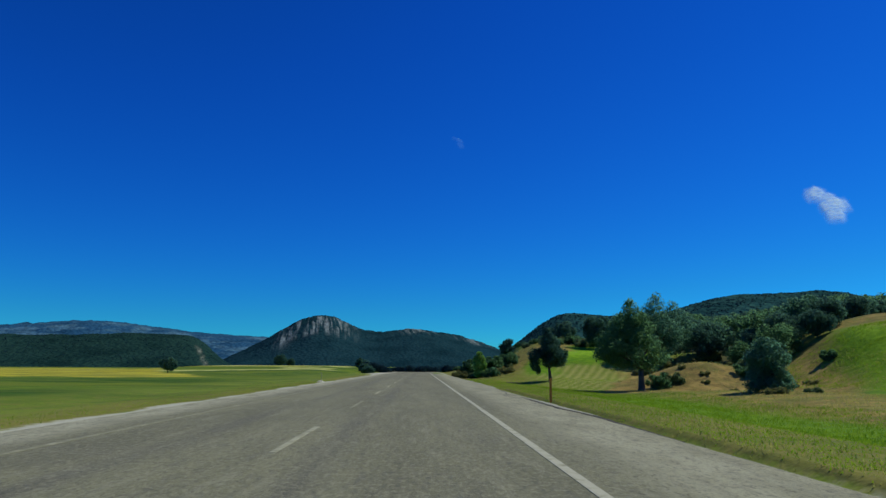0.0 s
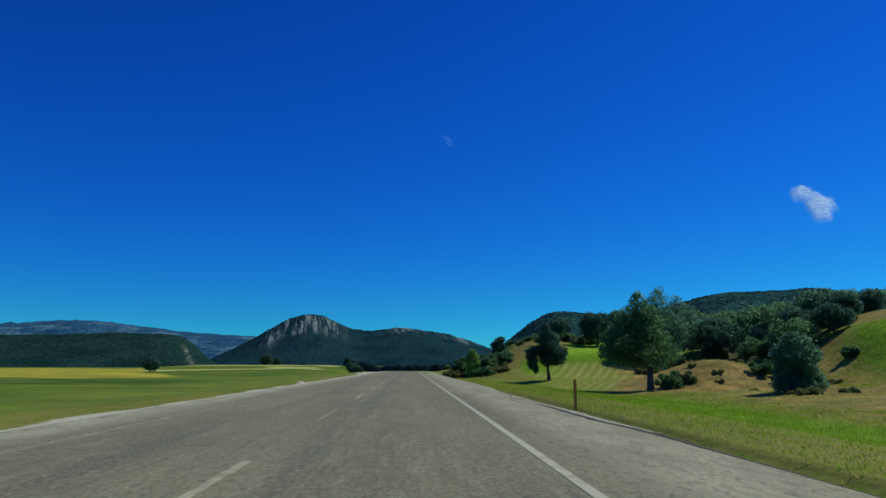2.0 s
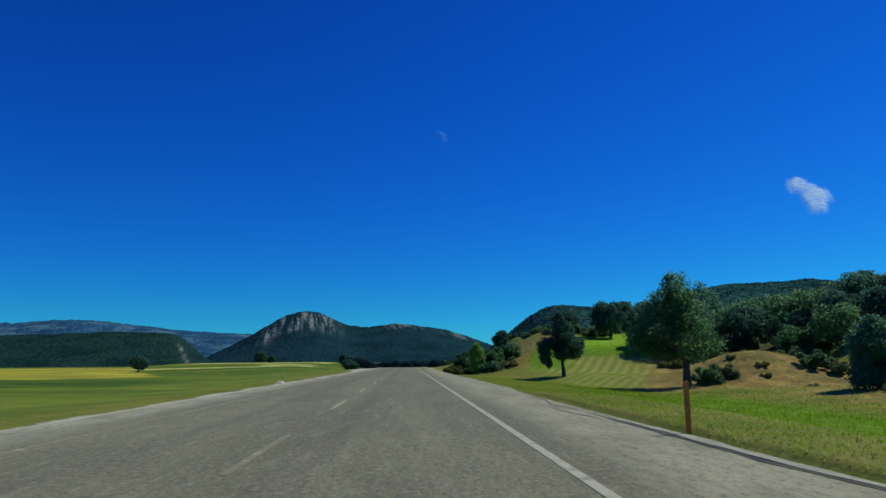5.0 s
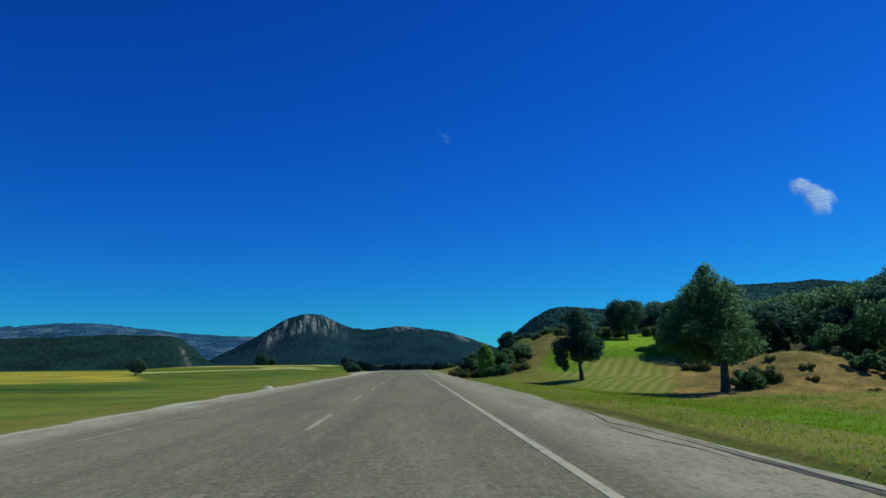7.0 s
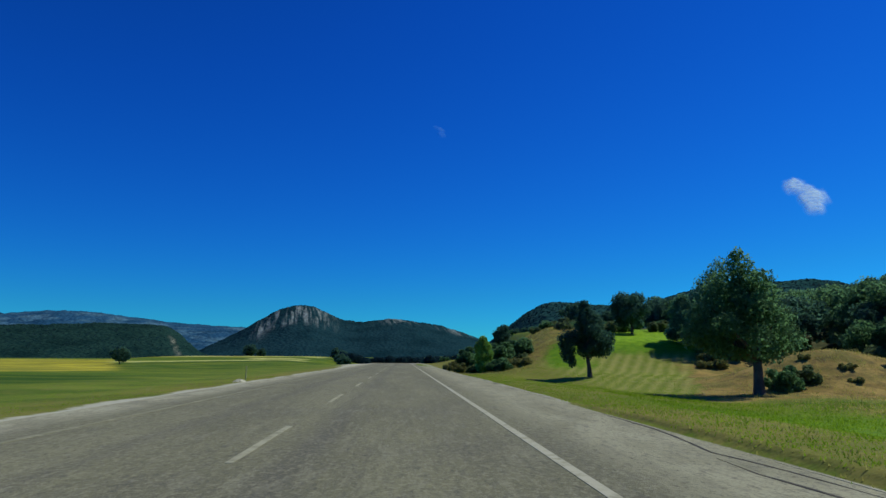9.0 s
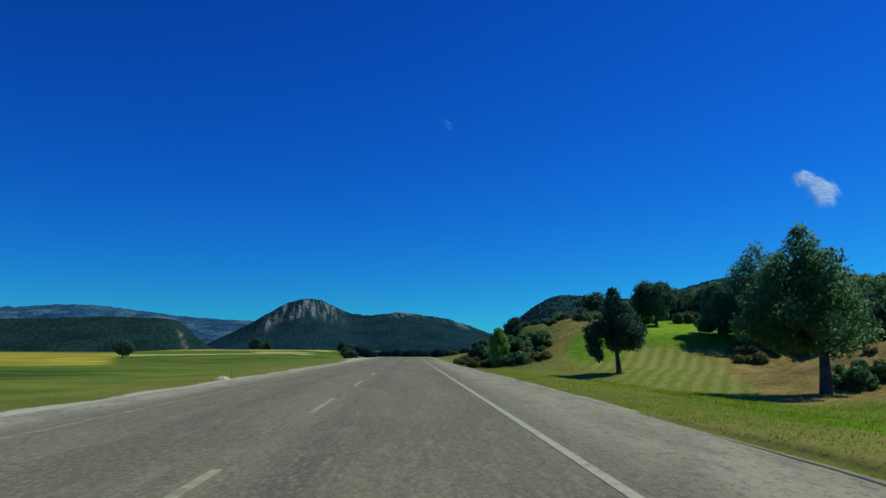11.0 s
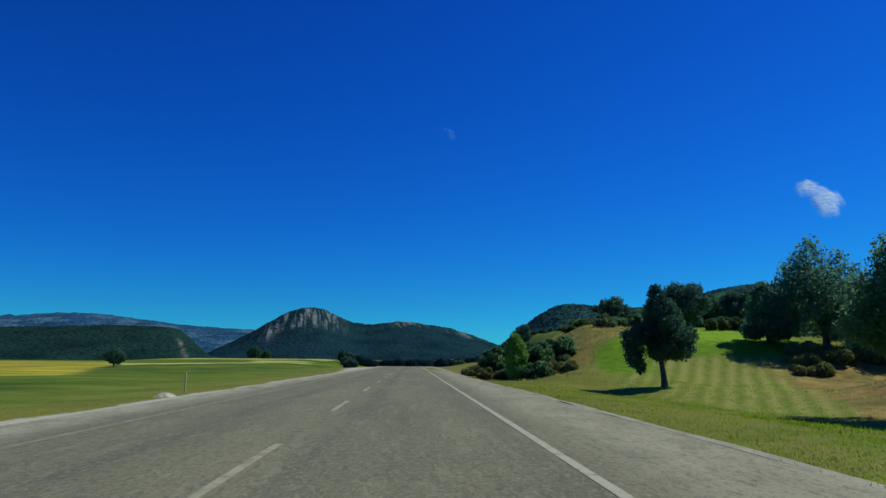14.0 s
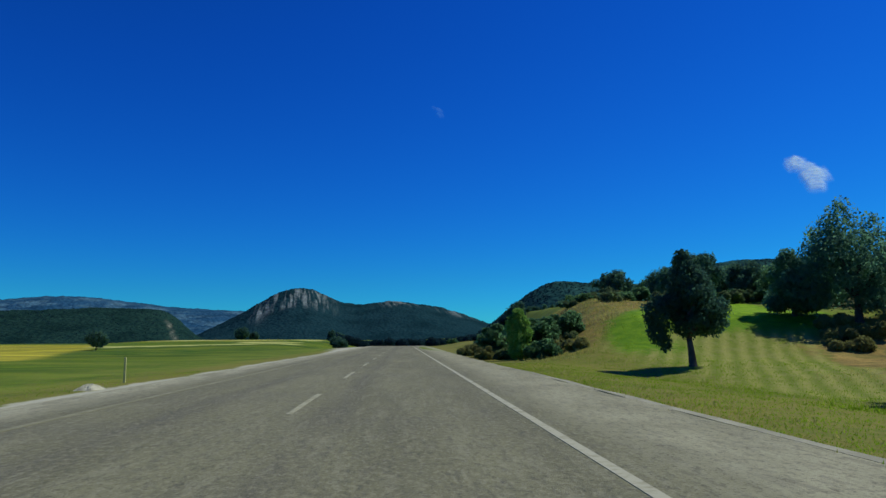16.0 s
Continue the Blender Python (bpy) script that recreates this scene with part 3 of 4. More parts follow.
def sprays(rng, lobes, count, size):
    """Leaf sprays, small pointed blades, thick towards the outside of each lobe and turned outwards."""
    lobes = np.array(lobes, float)
    share = lobes[:, 3] * lobes[:, 4] * lobes[:, 5]
    share = share ** 0.8
    pick = rng.choice(len(lobes), count, p=share / share.sum())
    d = rng.normal(size=(count, 3))
    d /= np.linalg.norm(d, axis=1)[:, None]
    rad = rng.uniform(0.10, 1.0, count) ** 0.40 * rng.normal(1.0, 0.09, count)
    c = lobes[pick, :3] + d * rad[:, None] * lobes[pick, 3:6]
    nrm = d * 0.9 + rng.normal(size=(count, 3)) * 0.55
    nrm[:, 2] += 0.25
    nrm /= np.linalg.norm(nrm, axis=1)[:, None]
    u = np.cross(nrm, rng.normal(size=(count, 3)))
    u /= np.linalg.norm(u, axis=1)[:, None]
    w = np.cross(nrm, u)
    sz = size * rng.uniform(0.55, 1.35, count)[:, None]
    q = np.stack([c - u * sz * 0.6 - w * sz * 0.42, c - u * sz * 0.45 + w * sz * 0.5, c + u * sz * 0.85], 1)
    i = np.arange(count) * 3
    return q.reshape(-1, 3).tolist(), np.stack([i, i + 1, i + 2], -1).tolist()


def lobes_in(rng, centre, radii, count, share=0.45, flat=0.8):
    """Lobes spread over an ellipsoid, so that the outline is uneven and has gaps."""
    cx, cy, cz = centre
    out = [(cx, cy, cz, radii[0] * 0.48, radii[1] * 0.48, radii[2] * 0.48)]
    for k in range(count):
        h = 1 - 2 * (k + 0.5) / count
        a = k * 2.39996 + rng.uniform(-0.5, 0.5)
        ring = math.sqrt(1 - h * h)
        s = share * rng.uniform(0.65, 1.25)
        far = 1.0 - s * 0.75 + rng.uniform(-0.06, 0.10)
        m = (radii[0] + radii[1] + radii[2]) / 3
        out.append((cx + radii[0] * ring * math.cos(a) * far, cy + radii[1] * ring * math.sin(a) * far, cz + radii[2] * h * far, m * s, m * s, m * s * flat))
    return out


def tree(name, label, at, lobes, leaf, count, size, trunk, seed, group="", lean=(0, 0)):
    """A tree at at: trunk = (height of the fork, radius at the foot); limbs run to the lobes."""
    rng = np.random.RandomState(seed)
    root = tagged(new(name), label, "tree", group)
    root.location = at
    v, f = [], []
    fork, rad = trunk
    top = (lean[0], lean[1], fork)
    tube(v, f, [(0, 0, -0.25), (0, 0, 0.05), (lean[0] * 0.35, lean[1] * 0.4, fork * 0.5), top], [rad * 1.7, rad * 1.15, rad * 0.9, rad * 0.75], 9)
    for k, lb in enumerate(lobes[1:10]):
        mid = [(top[j] + lb[j]) / 2 + rng.uniform(-0.25, 0.25) for j in range(3)]
        tube(v, f, [top, mid, lb[:3]], [rad * 0.55, rad * 0.33, rad * 0.10], 6)
    t = part("trunk", (v, f), BARK, root)
    smooth(t.data)
    part("crown", sprays(rng, lobes, count, size), leaf, root)
    return root


rng = np.random.RandomState(5)
# the broad tree in the hollow
broad = lobes_in(rng, (-0.85, 0, 3.45), (2.75, 2.7, 1.5), 14, 0.42)
broad += lobes_in(rng, (-0.6, 0, 5.15), (1.75, 1.7, 1.4), 9, 0.45)
broad += [(-0.65, 0, 6.5, 0.75, 0.75, 0.6), (-0.8, 0, 7.0, 0.4, 0.4, 0.35), (-3.0, 0.2, 2.9, 0.9, 1.0, 0.7), (1.4, -0.3, 2.7, 1.0, 1.0, 0.8), (-1.5, 0, 2.1, 0.9, 0.9, 0.5), (0.8, 0.2, 1.9, 0.75, 0.75, 0.45), (-0.2, -0.4, 2.1, 0.9, 0.9, 0.5)]
tree("broad_tree", "broad dark green tree with a stout trunk in the grassy hollow", (17.55, 57.0, lie(17.55, 57.0)), broad, OAK_LEAF, 17000, 0.13, (1.7, 0.26), 41)
# the small tree by the road
small = lobes_in(rng, (0.15, 0, 2.75), (1.45, 1.4, 1.35), 9, 0.42)
small += [(-0.05, 0, 3.9, 0.9, 0.9, 0.75), (-0.25, 0, 4.6, 0.5, 0.5, 0.6), (-0.3, 0, 5.0, 0.28, 0.28, 0.3), (-1.55, 0, 2.35, 0.62, 0.7, 0.85), (-1.5, 0, 1.5, 0.55, 0.6, 0.6), (-1.2, 0, 1.0, 0.35, 0.4, 0.35),
          (0.8, 0, 1.95, 0.85, 0.8, 0.6), (1.35, 0, 2.6, 0.55, 0.6, 0.5), (0.65, 0, 3.6, 0.5, 0.5, 0.5), (-0.1, 0, 1.85, 0.8, 0.8, 0.6)]
tree("small_tree", "small dark pine with a bent bare trunk on the meadow", (12.72, 70.8, lie(12.72, 70.8)), small, DARK_PINE, 14500, 0.12, (1.25, 0.16), 42, lean=(-0.12, 0))
# tall pine behind the broad tree
tall = lobes_in(rng, (0, 0, 3.3), (3.5, 3.3, 2.8), 17, 0.40)
tall += [(-0.8, 0, 6.2, 1.2, 1.3, 1.3), (-0.7, 0, 7.3, 0.6, 0.6, 0.6), (-3.3, 0, 2.4, 1.4, 1.3, 1.5), (-2.7, 0, 4.0, 1.0, 1.1, 1.0), (1.2, 0, 6.3, 0.7, 0.7, 0.6), (-1.9, 0, 5.2, 1.2, 1.2, 1.1), (1.9, 0, 4.9, 1.5, 1.4, 1.2), (-2.6, 0, 1.6, 1.3, 1.3, 1.0), (2.7, 0, 1.6, 1.4, 1.3, 1.1), (3.6, 0.5, 3.0, 1.3, 1.3, 1.3)]
tree("tall_pine", "tall dark pine with an open ragged top", (28.0, 82.0, lie(28.0, 82)), tall, PINE_LEAF, 15500, 0.16, (1.4, 0.24), 43)
# dense young pine at the meadow's upper corner
young = lobes_in(rng, (0, 0, 1.6), (1.8, 1.7, 1.7), 11, 0.44) + [(-0.3, 0, 3.3, 0.9, 0.9, 0.8), (-0.2, 0, 4.0, 0.5, 0.5, 0.4), (-1.2, 0, 0.8, 0.8, 0.8, 0.6), (1.0, -0.2, 0.8, 0.8, 0.8, 0.6)]
tree("young_pine", "dense dark young pine at the upper corner of the meadow", (24.8, 83.6, lie(24.8, 83.6)), young, PINE_LEAF, 9000, 0.16, (0.9, 0.14), 50)
# bushy conifer on the bank
conifer = lobes_in(rng, (0, 0, 0.95), (1.4, 1.4, 1.0), 11, 0.42)
conifer += [(-0.95, -0.3, 0.45, 0.7, 0.7, 0.5), (0.95, -0.3, 0.45, 0.7, 0.7, 0.5), (0, -0.7, 0.4, 0.7, 0.7, 0.45), (0, 0, 2.1, 1.25, 1.2, 0.9), (0.15, 0, 2.8, 0.9, 0.85, 0.55), (-0.1, 0, 3.15, 0.4, 0.4, 0.3), (-0.8, 0, 2.1, 0.6, 0.6, 0.5), (1.0, 0, 2.1, 0.65, 0.65, 0.55)]
tree("bushy_conifer", "dense dark conifer branched to the ground on bare soil", (21.8, 44.8, lie(21.8, 44.8)), conifer, PINE_LEAF, 13000, 0.115, (0.8, 0.14), 44)
for x, y, top, rr, sd in ((24, 96, 8.3, 2.2, 45), (44.6, 129.6, 11.6, 2.5, 46), (23.5, 118.3, 8.9, 2.2, 47), (18.9, 158.5, 7.8, 1.7, 48)):
    g = lie(x, y)
    hh = top - g
    tree("meadow_tree", "dark rounded tree at the upper edge of the meadow", (x, y, g), lobes_in(rng, (0, 0, hh * 0.55), (rr, rr, hh * 0.45), 11, 0.45), DARK_PINE, 6500, 0.2, (hh * 0.22, 0.14), sd, "trees above the meadow")

# the wood on the eastern slope
kinds = []
for k, (rr, hh, leaf) in enumerate(((2.4, 6.5, DARK_PINE), (2.9, 6.0, OAK_LEAF), (2.0, 7.5, PINE_LEAF), (2.6, 5.0, DARK_PINE))):
    kinds.append(tree("wood_tree", "dark green tree in the wood on the slope", (60 + 9 * k, 104 + 6 * k, lie(60 + 9 * k, 104 + 6 * k)),
                      lobes_in(rng, (0, 0, hh * 0.52), (rr, rr, hh * 0.48), 12, 0.45), leaf, 3900, 0.25, (hh * 0.18, 0.14), 60 + k, "trees of the wood"))
placed = [(60 + 9 * k, 104 + 6 * k) for k in range(4)]
tall_of = (6.5, 6.0, 7.5, 5.0)
rng = np.random.RandomState(8)
tries = 0
while len(placed) < 270 and tries < 9000:
    tries += 1
    y = 70 + 120 * rng.uniform() ** 1.5
    x = rng.uniform(31, 34 + y * 0.62)
    if (x < 32.5 and y < 108) or (x < 44 and y > 106) or (y < 74 and x < 36) or y < 68 + max(0, x - 40) * 0.25:
        continue
    if min((x - a) ** 2 + (y - b) ** 2 for a, b in placed) < 9:
        continue
    # crowns stay below the wooded ridge behind
    room = 1.1 + 0.112 * max(min(y, x / 0.62), y - 40) - lie(x, y)
    kind = rng.randint(4)
    s = min(room / tall_of[kind], 1.15) * rng.uniform(0.82, 1.0)
    if s < 0.36:
        continue
    placed.append((x, y))
    copy_thing(kinds[kind], pose(x, y, lie(x, y), 0, 0, rng.uniform(0, 360)) @ Matrix.Diagonal((s * 1.1, s * 1.1, s, 1)))


# the wood's near edge, down to the green slope
for k, (x, y, s) in enumerate(((33.5, 66, 0.62), (35.5, 69.5, 0.64), (37.5, 66.5, 0.55), (38.5, 72, 0.62), (36.5, 75.5, 0.7), (40.5, 69.5, 0.5), (34.5, 72.5, 0.66), (41.5, 74.5, 0.58), (31.5, 69, 0.5))):
    copy_thing(kinds[(k * 3 + 1) % 4], pose(x, y, lie(x, y), 0, 0, 67 * k) @ Matrix.Diagonal((s * 1.15, s * 1.15, s, 1)))


def bush(name, label, at, lobes, leaf, count, size, seed, group=""):
    rng = np.random.RandomState(seed)
    root = tagged(new(name), label, "bush", group)
    root.location = at
    v, f = [], []
    for lb in lobes[:7]:
        tube(v, f, [(0, 0, -0.1), (lb[0] * 0.5, lb[1] * 0.5, lb[2] * 0.45), lb[:3]], [0.05, 0.035, 0.012], 5)
    part("stem", (v, f), BARK, root)
    part("foliage", sprays(rng, lobes, count, size), leaf, root)
    return root


rng = np.random.RandomState(15)
bush("roadside_bush", "light green leafy bush beside the road", (6.45, 80.4, lie(6.45, 80.4)),
     [(0.0, 0, 0.6, 0.62, 0.6, 0.6), (-0.1, 0, 1.3, 0.58, 0.6, 0.6), (0.35, 0.1, 1.5, 0.5, 0.5, 0.5), (-0.3, 0, 2.0, 0.45, 0.45, 0.55), (0.25, 0.1, 2.1, 0.45, 0.5, 0.5), (0.0, 0, 2.6, 0.33, 0.4, 0.4), (0.55, 0, 0.5, 0.45, 0.4, 0.45)], FRESH_LEAF, 9000, 0.11, 71)
for x, y, r, hh, sd in ((8.2, 82.5, 1.3, 2.3, 72), (10.2, 84.5, 1.4, 1.6, 73), (5.4, 84, 0.8, 2.3, 74)):
    bush("dark_bush", "dark green rounded bush beside the road", (x, y, lie(x, y)), lobes_in(rng, (0, 0, hh * 0.5), (r, r, hh * 0.5), 8, 0.45), OAK_LEAF, 9000, 0.12, sd, "roadside bushes")
SCRUB = ((24.0, 77.0, 1.4, 0.35), (30, 67.5, 1.6, 1.5), 
         (34, 69, 1.6, 1.6), (31, 76, 1.2, 0.9), (25.5, 80.5, 1.1, 0.9), (27, 79, 1.1, 0.8), (29.5, 79, 1.2, 0.9), (32.5, 80, 1.4, 1.3), (24.4, 78.5, 1.2, 0.6),
         (33.5, 74, 1.5, 1.5), (35.5, 78, 1.7, 2.0), (28.5, 60, 0.8, 0.5), (30.5, 71.5, 1.2, 1.2))
for k, (x, y, r, hh) in enumerate(SCRUB):
    bush("scrub_bush", "dry olive scrub bush on bare brown soil", (x, y, lie(x, y)), lobes_in(rng, (0, 0, hh * 0.45), (r, r, hh * 0.5), 8, 0.45), DRY_LEAF if 75 < y < 81 and x < 33 else SCRUB_LEAF, 5500, 0.13, 81 + k, "scrub on the bank")
# low bushes on the bank, dry ones by the road
for k, (x, y, r, hh, leaf) in enumerate(((21.3, 42.6, 0.8, 0.24, DRY_LEAF), (23.8, 43.0, 0.6, 0.2, SCRUB_LEAF), (34.0, 58.7, 0.8, 0.8, OAK_LEAF), (19.1, 57.6, 1.1, 1.3, OAK_LEAF), (20.6, 58.4, 1.0, 1.0, SCRUB_LEAF), (27.2, 59.5, 1.3, 1.1, OAK_LEAF), (28.4, 58.2, 0.9, 0.8, SCRUB_LEAF), (28.6, 67, 1.1, 1.5, DRY_LEAF))):
    bush("low_bush", "low rounded scrub bush on the brown bank", (x, y, lie(x, y)), lobes_in(rng, (0, 0, hh * 0.4), (r, r * 0.8, hh * 0.6), 8, 0.42), leaf, 4200, 0.11, 330 + k, "low bushes on the bank")
for k, (x, y, r, hh) in enumerate(((4.75, 82.5, 0.6, 0.8), (4.9, 87, 0.8, 1.0), (5.0, 94, 1.0, 0.8), (7.4, 80.0, 0.8, 0.55), (9.6, 79.5, 0.9, 0.5))):
    bush("dry_bush", "rounded yellow-brown dry bush beside the road", (x, y, lie(x, y)), lobes_in(rng, (0, 0, hh * 0.45), (r, r, hh * 0.55), 8, 0.42), DRY_LEAF, 4200, 0.11, 350 + k, "dry bushes by the road")
# scattered low tufts of scrub over the bank
for k in range(15):
    x, y = rng.uniform(19, 31), rng.uniform(51.5, 66)
    r, hh = rng.uniform(0.25, 0.6), rng.uniform(0.12, 0.28)
    bush("scrub_tuft", "small dark tuft of scrub on the brown bank", (x, y, lie(x, y)), lobes_in(rng, (0, 0, hh * 0.4), (r, r, hh * 0.6), 6, 0.45), (SCRUB_LEAF, DRY_LEAF, DRY_LEAF)[k % 3], 900, 0.09, 400 + k, "tufts on the bank")
# a few shrubs along the top of the open brown bank
for k in range(13):
    a = k / 12
    x, y = 11.0 + 12 * a + rng.uniform(-0.8, 0.8), 100 + 12 * rng.uniform(0, 1) + 3 * a
    r, hh = rng.uniform(0.6, 1.1), rng.uniform(0.35, 0.75) * (0.8 + 0.8 * a)
    bush("hedge_bush", "dark green bush along the top of the bank", (x, y, lie(x, y)), lobes_in(rng, (0, 0, hh * 0.45), (r, r, hh * 0.52), 8, 0.45), (OAK_LEAF, SCRUB_LEAF, PINE_LEAF)[k % 3], 2600, 0.17, 120 + k, "bushes along the bank")
for k in range(5, 24):
    x, y = 13 + 0.85 * k + rng.uniform(-0.5, 0.5), 99.5 + rng.uniform(-2.0, 5.5)
    r, hh = rng.uniform(0.6, 1.2), rng.uniform(0.6, 1.4)
    bush("edge_scrub", "pale olive scrub along the upper edge of the meadow", (x, y, lie(x, y)), lobes_in(rng, (0, 0, hh * 0.45), (r, r, hh * 0.52), 7, 0.45), (SCRUB_LEAF, OAK_LEAF, SCRUB_LEAF)[k % 3], 2200, 0.18, 230 + k, "scrub along the meadow")
for k, (x, y, r, hh) in enumerate(((7.6, 79, 1.0, 0.9), (6.8, 84, 1.1, 1.5), (6.2, 90, 1.2, 1.8), (6.2, 96, 1.2, 1.3), (11.8, 92, 0.8, 0.6), (9.5, 108, 1.0, 0.7), (11.5, 125, 1.2, 0.8), (12.5, 118, 1.2, 0.8), (7.5, 150, 1.0, 0.7))):
    bush("bank_bush", "rounded green bush on the roadside bank", (x, y, lie(x, y)), lobes_in(rng, (0, 0, hh * 0.45), (r, r, hh * 0.52), 8, 0.45), (OAK_LEAF, SCRUB_LEAF)[k % 2], 4200, 0.16, 160 + k, "bushes along the bank")
for k in range(9):
    x, y = rng.uniform(5.4, 7.4), rng.uniform(82, 104)
    r, hh = rng.uniform(0.5, 1.1), rng.uniform(0.5, 1.3)
    bush("bank_bush", "low dry scrub on the brown roadside bank", (x, y, lie(x, y)), lobes_in(rng, (0, 0, hh * 0.45), (r, r, hh * 0.52), 7, 0.45), (SCRUB_LEAF, OAK_LEAF, SCRUB_LEAF, FRESH_LEAF)[k % 4], 2400, 0.16, 190 + k, "bushes along the bank")
for k in range(7):
    x, y = 8.4 + 0.62 * k + rng.uniform(-0.6, 0.6), 80 + 2.0 * k + rng.uniform(-1.5, 1.5)
    r, hh = rng.uniform(0.5, 1.0), rng.uniform(0.3, 0.7)
    bush("bank_scrub", "grey-olive scrub on the dry bank beside the meadow", (x, y, lie(x, y)), lobes_in(rng, (0, 0, hh * 0.4), (r, r, hh * 0.55), 7, 0.45), (SCRUB_LEAF, DRY_LEAF, SCRUB_LEAF)[k % 3], 1800, 0.15, 520 + k, "scrub on the dry bank")
for k in range(30):
    y = rng.uniform(135, 240)
    x = 0.12 * (y - 31) + rng.uniform(5, 26)
    s = rng.uniform(0.22, 0.36)
    copy_thing(kinds[k % 4], pose(x, y, lie(x, y) - 0.05, 0, 0, rng.uniform(0, 360)) @ Matrix.Diagonal((s * 1.2, s * 1.2, s, 1)))
# a dense low wood closes the view where the road drops away
wood = [(-27 + 1.5 * k + rng.uniform(-1, 1), 325 + rng.uniform(-8, 8), lie(-27 + 1.5 * k, 325) + rng.uniform(1.0, 2.2), 2.2, 2.0, rng.uniform(1.3, 2.3)) for k in range(66)]
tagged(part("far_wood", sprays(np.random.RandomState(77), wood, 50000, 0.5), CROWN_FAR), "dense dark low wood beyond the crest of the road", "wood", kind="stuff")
# trees far over the western fields
for x, y, hh, rr, sd, low in ((-83.9, 239.8, 5.2, 3.0, 91, 0.58), (-65, 331, 5.0, 2.9, 92, 0.5), (-27, 330, 3.6, 3.4, 93, 0.45), (-61, 335, 3.2, 2.0, 94, 0.45), (-20, 268, 3.0, 2.6, 95, 0.45), (-22.5, 282, 3.4, 2.2, 96, 0.45), (-25.2, 292, 5.6, 1.0, 97, 0.48)):
    tree("field_tree", "small dark tree alone in the far fields", (x, y, lie(x, y)), lobes_in(rng, (0, 0, hh * low), (rr, rr, hh * (1.0 - low)), 12, 0.55), DARK_PINE, 5200, 0.34, (hh * 0.25, 0.16), sd, "trees in the fields")


# ---------------------------------------------------------------- marker posts
def box(bm, x0, x1, y0, y1, z0, z1):
    m = Matrix.Translation(((x0 + x1) / 2, (y0 + y1) / 2, (z0 + z1) / 2)) @ Matrix.Diagonal((x1 - x0, y1 - y0, z1 - z0, 1))
    return bmesh.ops.create_cube(bm, size=1, matrix=m)["verts"]


def marker_post(at, label, material, h, w):
    root = tagged(new("marker_post"), label, "post")
    root.location = at
    bm = bmesh.new()
    box(bm, -w / 2, w / 2, -w / 2, w / 2, -0.3, h)
    bmesh.ops.bevel(bm, geom=bm.edges[:], offset=w * 0.14, segments=2, affect="EDGES")
    part("shaft", bm, material, root)
    return root


marker_post((4.15, 23.1, lie(4.15, 23.1)), "square orange-brown marker post on the grass verge", POST_WOOD, 0.79, 0.070)
marker_post((-8.55, 61.6, lie(-8.55, 61.6)), "thin pale yellow delineator post beside the gravel shoulder", POST_PALE, 0.76, 0.06)


# ---------------------------------------------------------------- gravel heap on the western shoulder
def gravel_heap(at, rx, ry, tall, seed):
    """A low uneven mound with a stony skin."""
    r = np.random.RandomState(seed)
    rings, seg = 9, 28
    k, j = np.meshgrid(np.arange(rings + 1) / rings, np.arange(seg), indexing="ij")
    a = j * math.tau / seg
    out = 1 + 0.16 * np.sin(2 * a + 1.0) + 0.09 * np.sin(5 * a)
    z = tall * np.cos(k * math.pi / 2) ** 1.3 + r.uniform(-0.012, 0.016, k.shape) - 0.05 * k ** 3
    z[0] = tall
    v = np.stack([rx * k * out * np.cos(a), ry * k * out * np.sin(a), z], -1).reshape(-1, 3)
    f = [(q * seg + n, (q + 1) * seg + n, (q + 1) * seg + (n + 1) % seg, q * seg + (n + 1) % seg) for q in range(rings) for n in range(seg)]
    ob = part("gravel_heap", (v.tolist(), f), plain("heap_gravel", (0.36, 0.35, 0.24), (0.60, 0.59, 0.42), 0.95, 22, 0.6))
    ob.location = at
    return tagged(ob, "small pale heap of gravel at the grassy edge of the shoulder", "gravel heap")


gravel_heap((-8.15, 58.3, lie(-8.15, 58.3)), 0.36, 0.55, 0.15, 61)


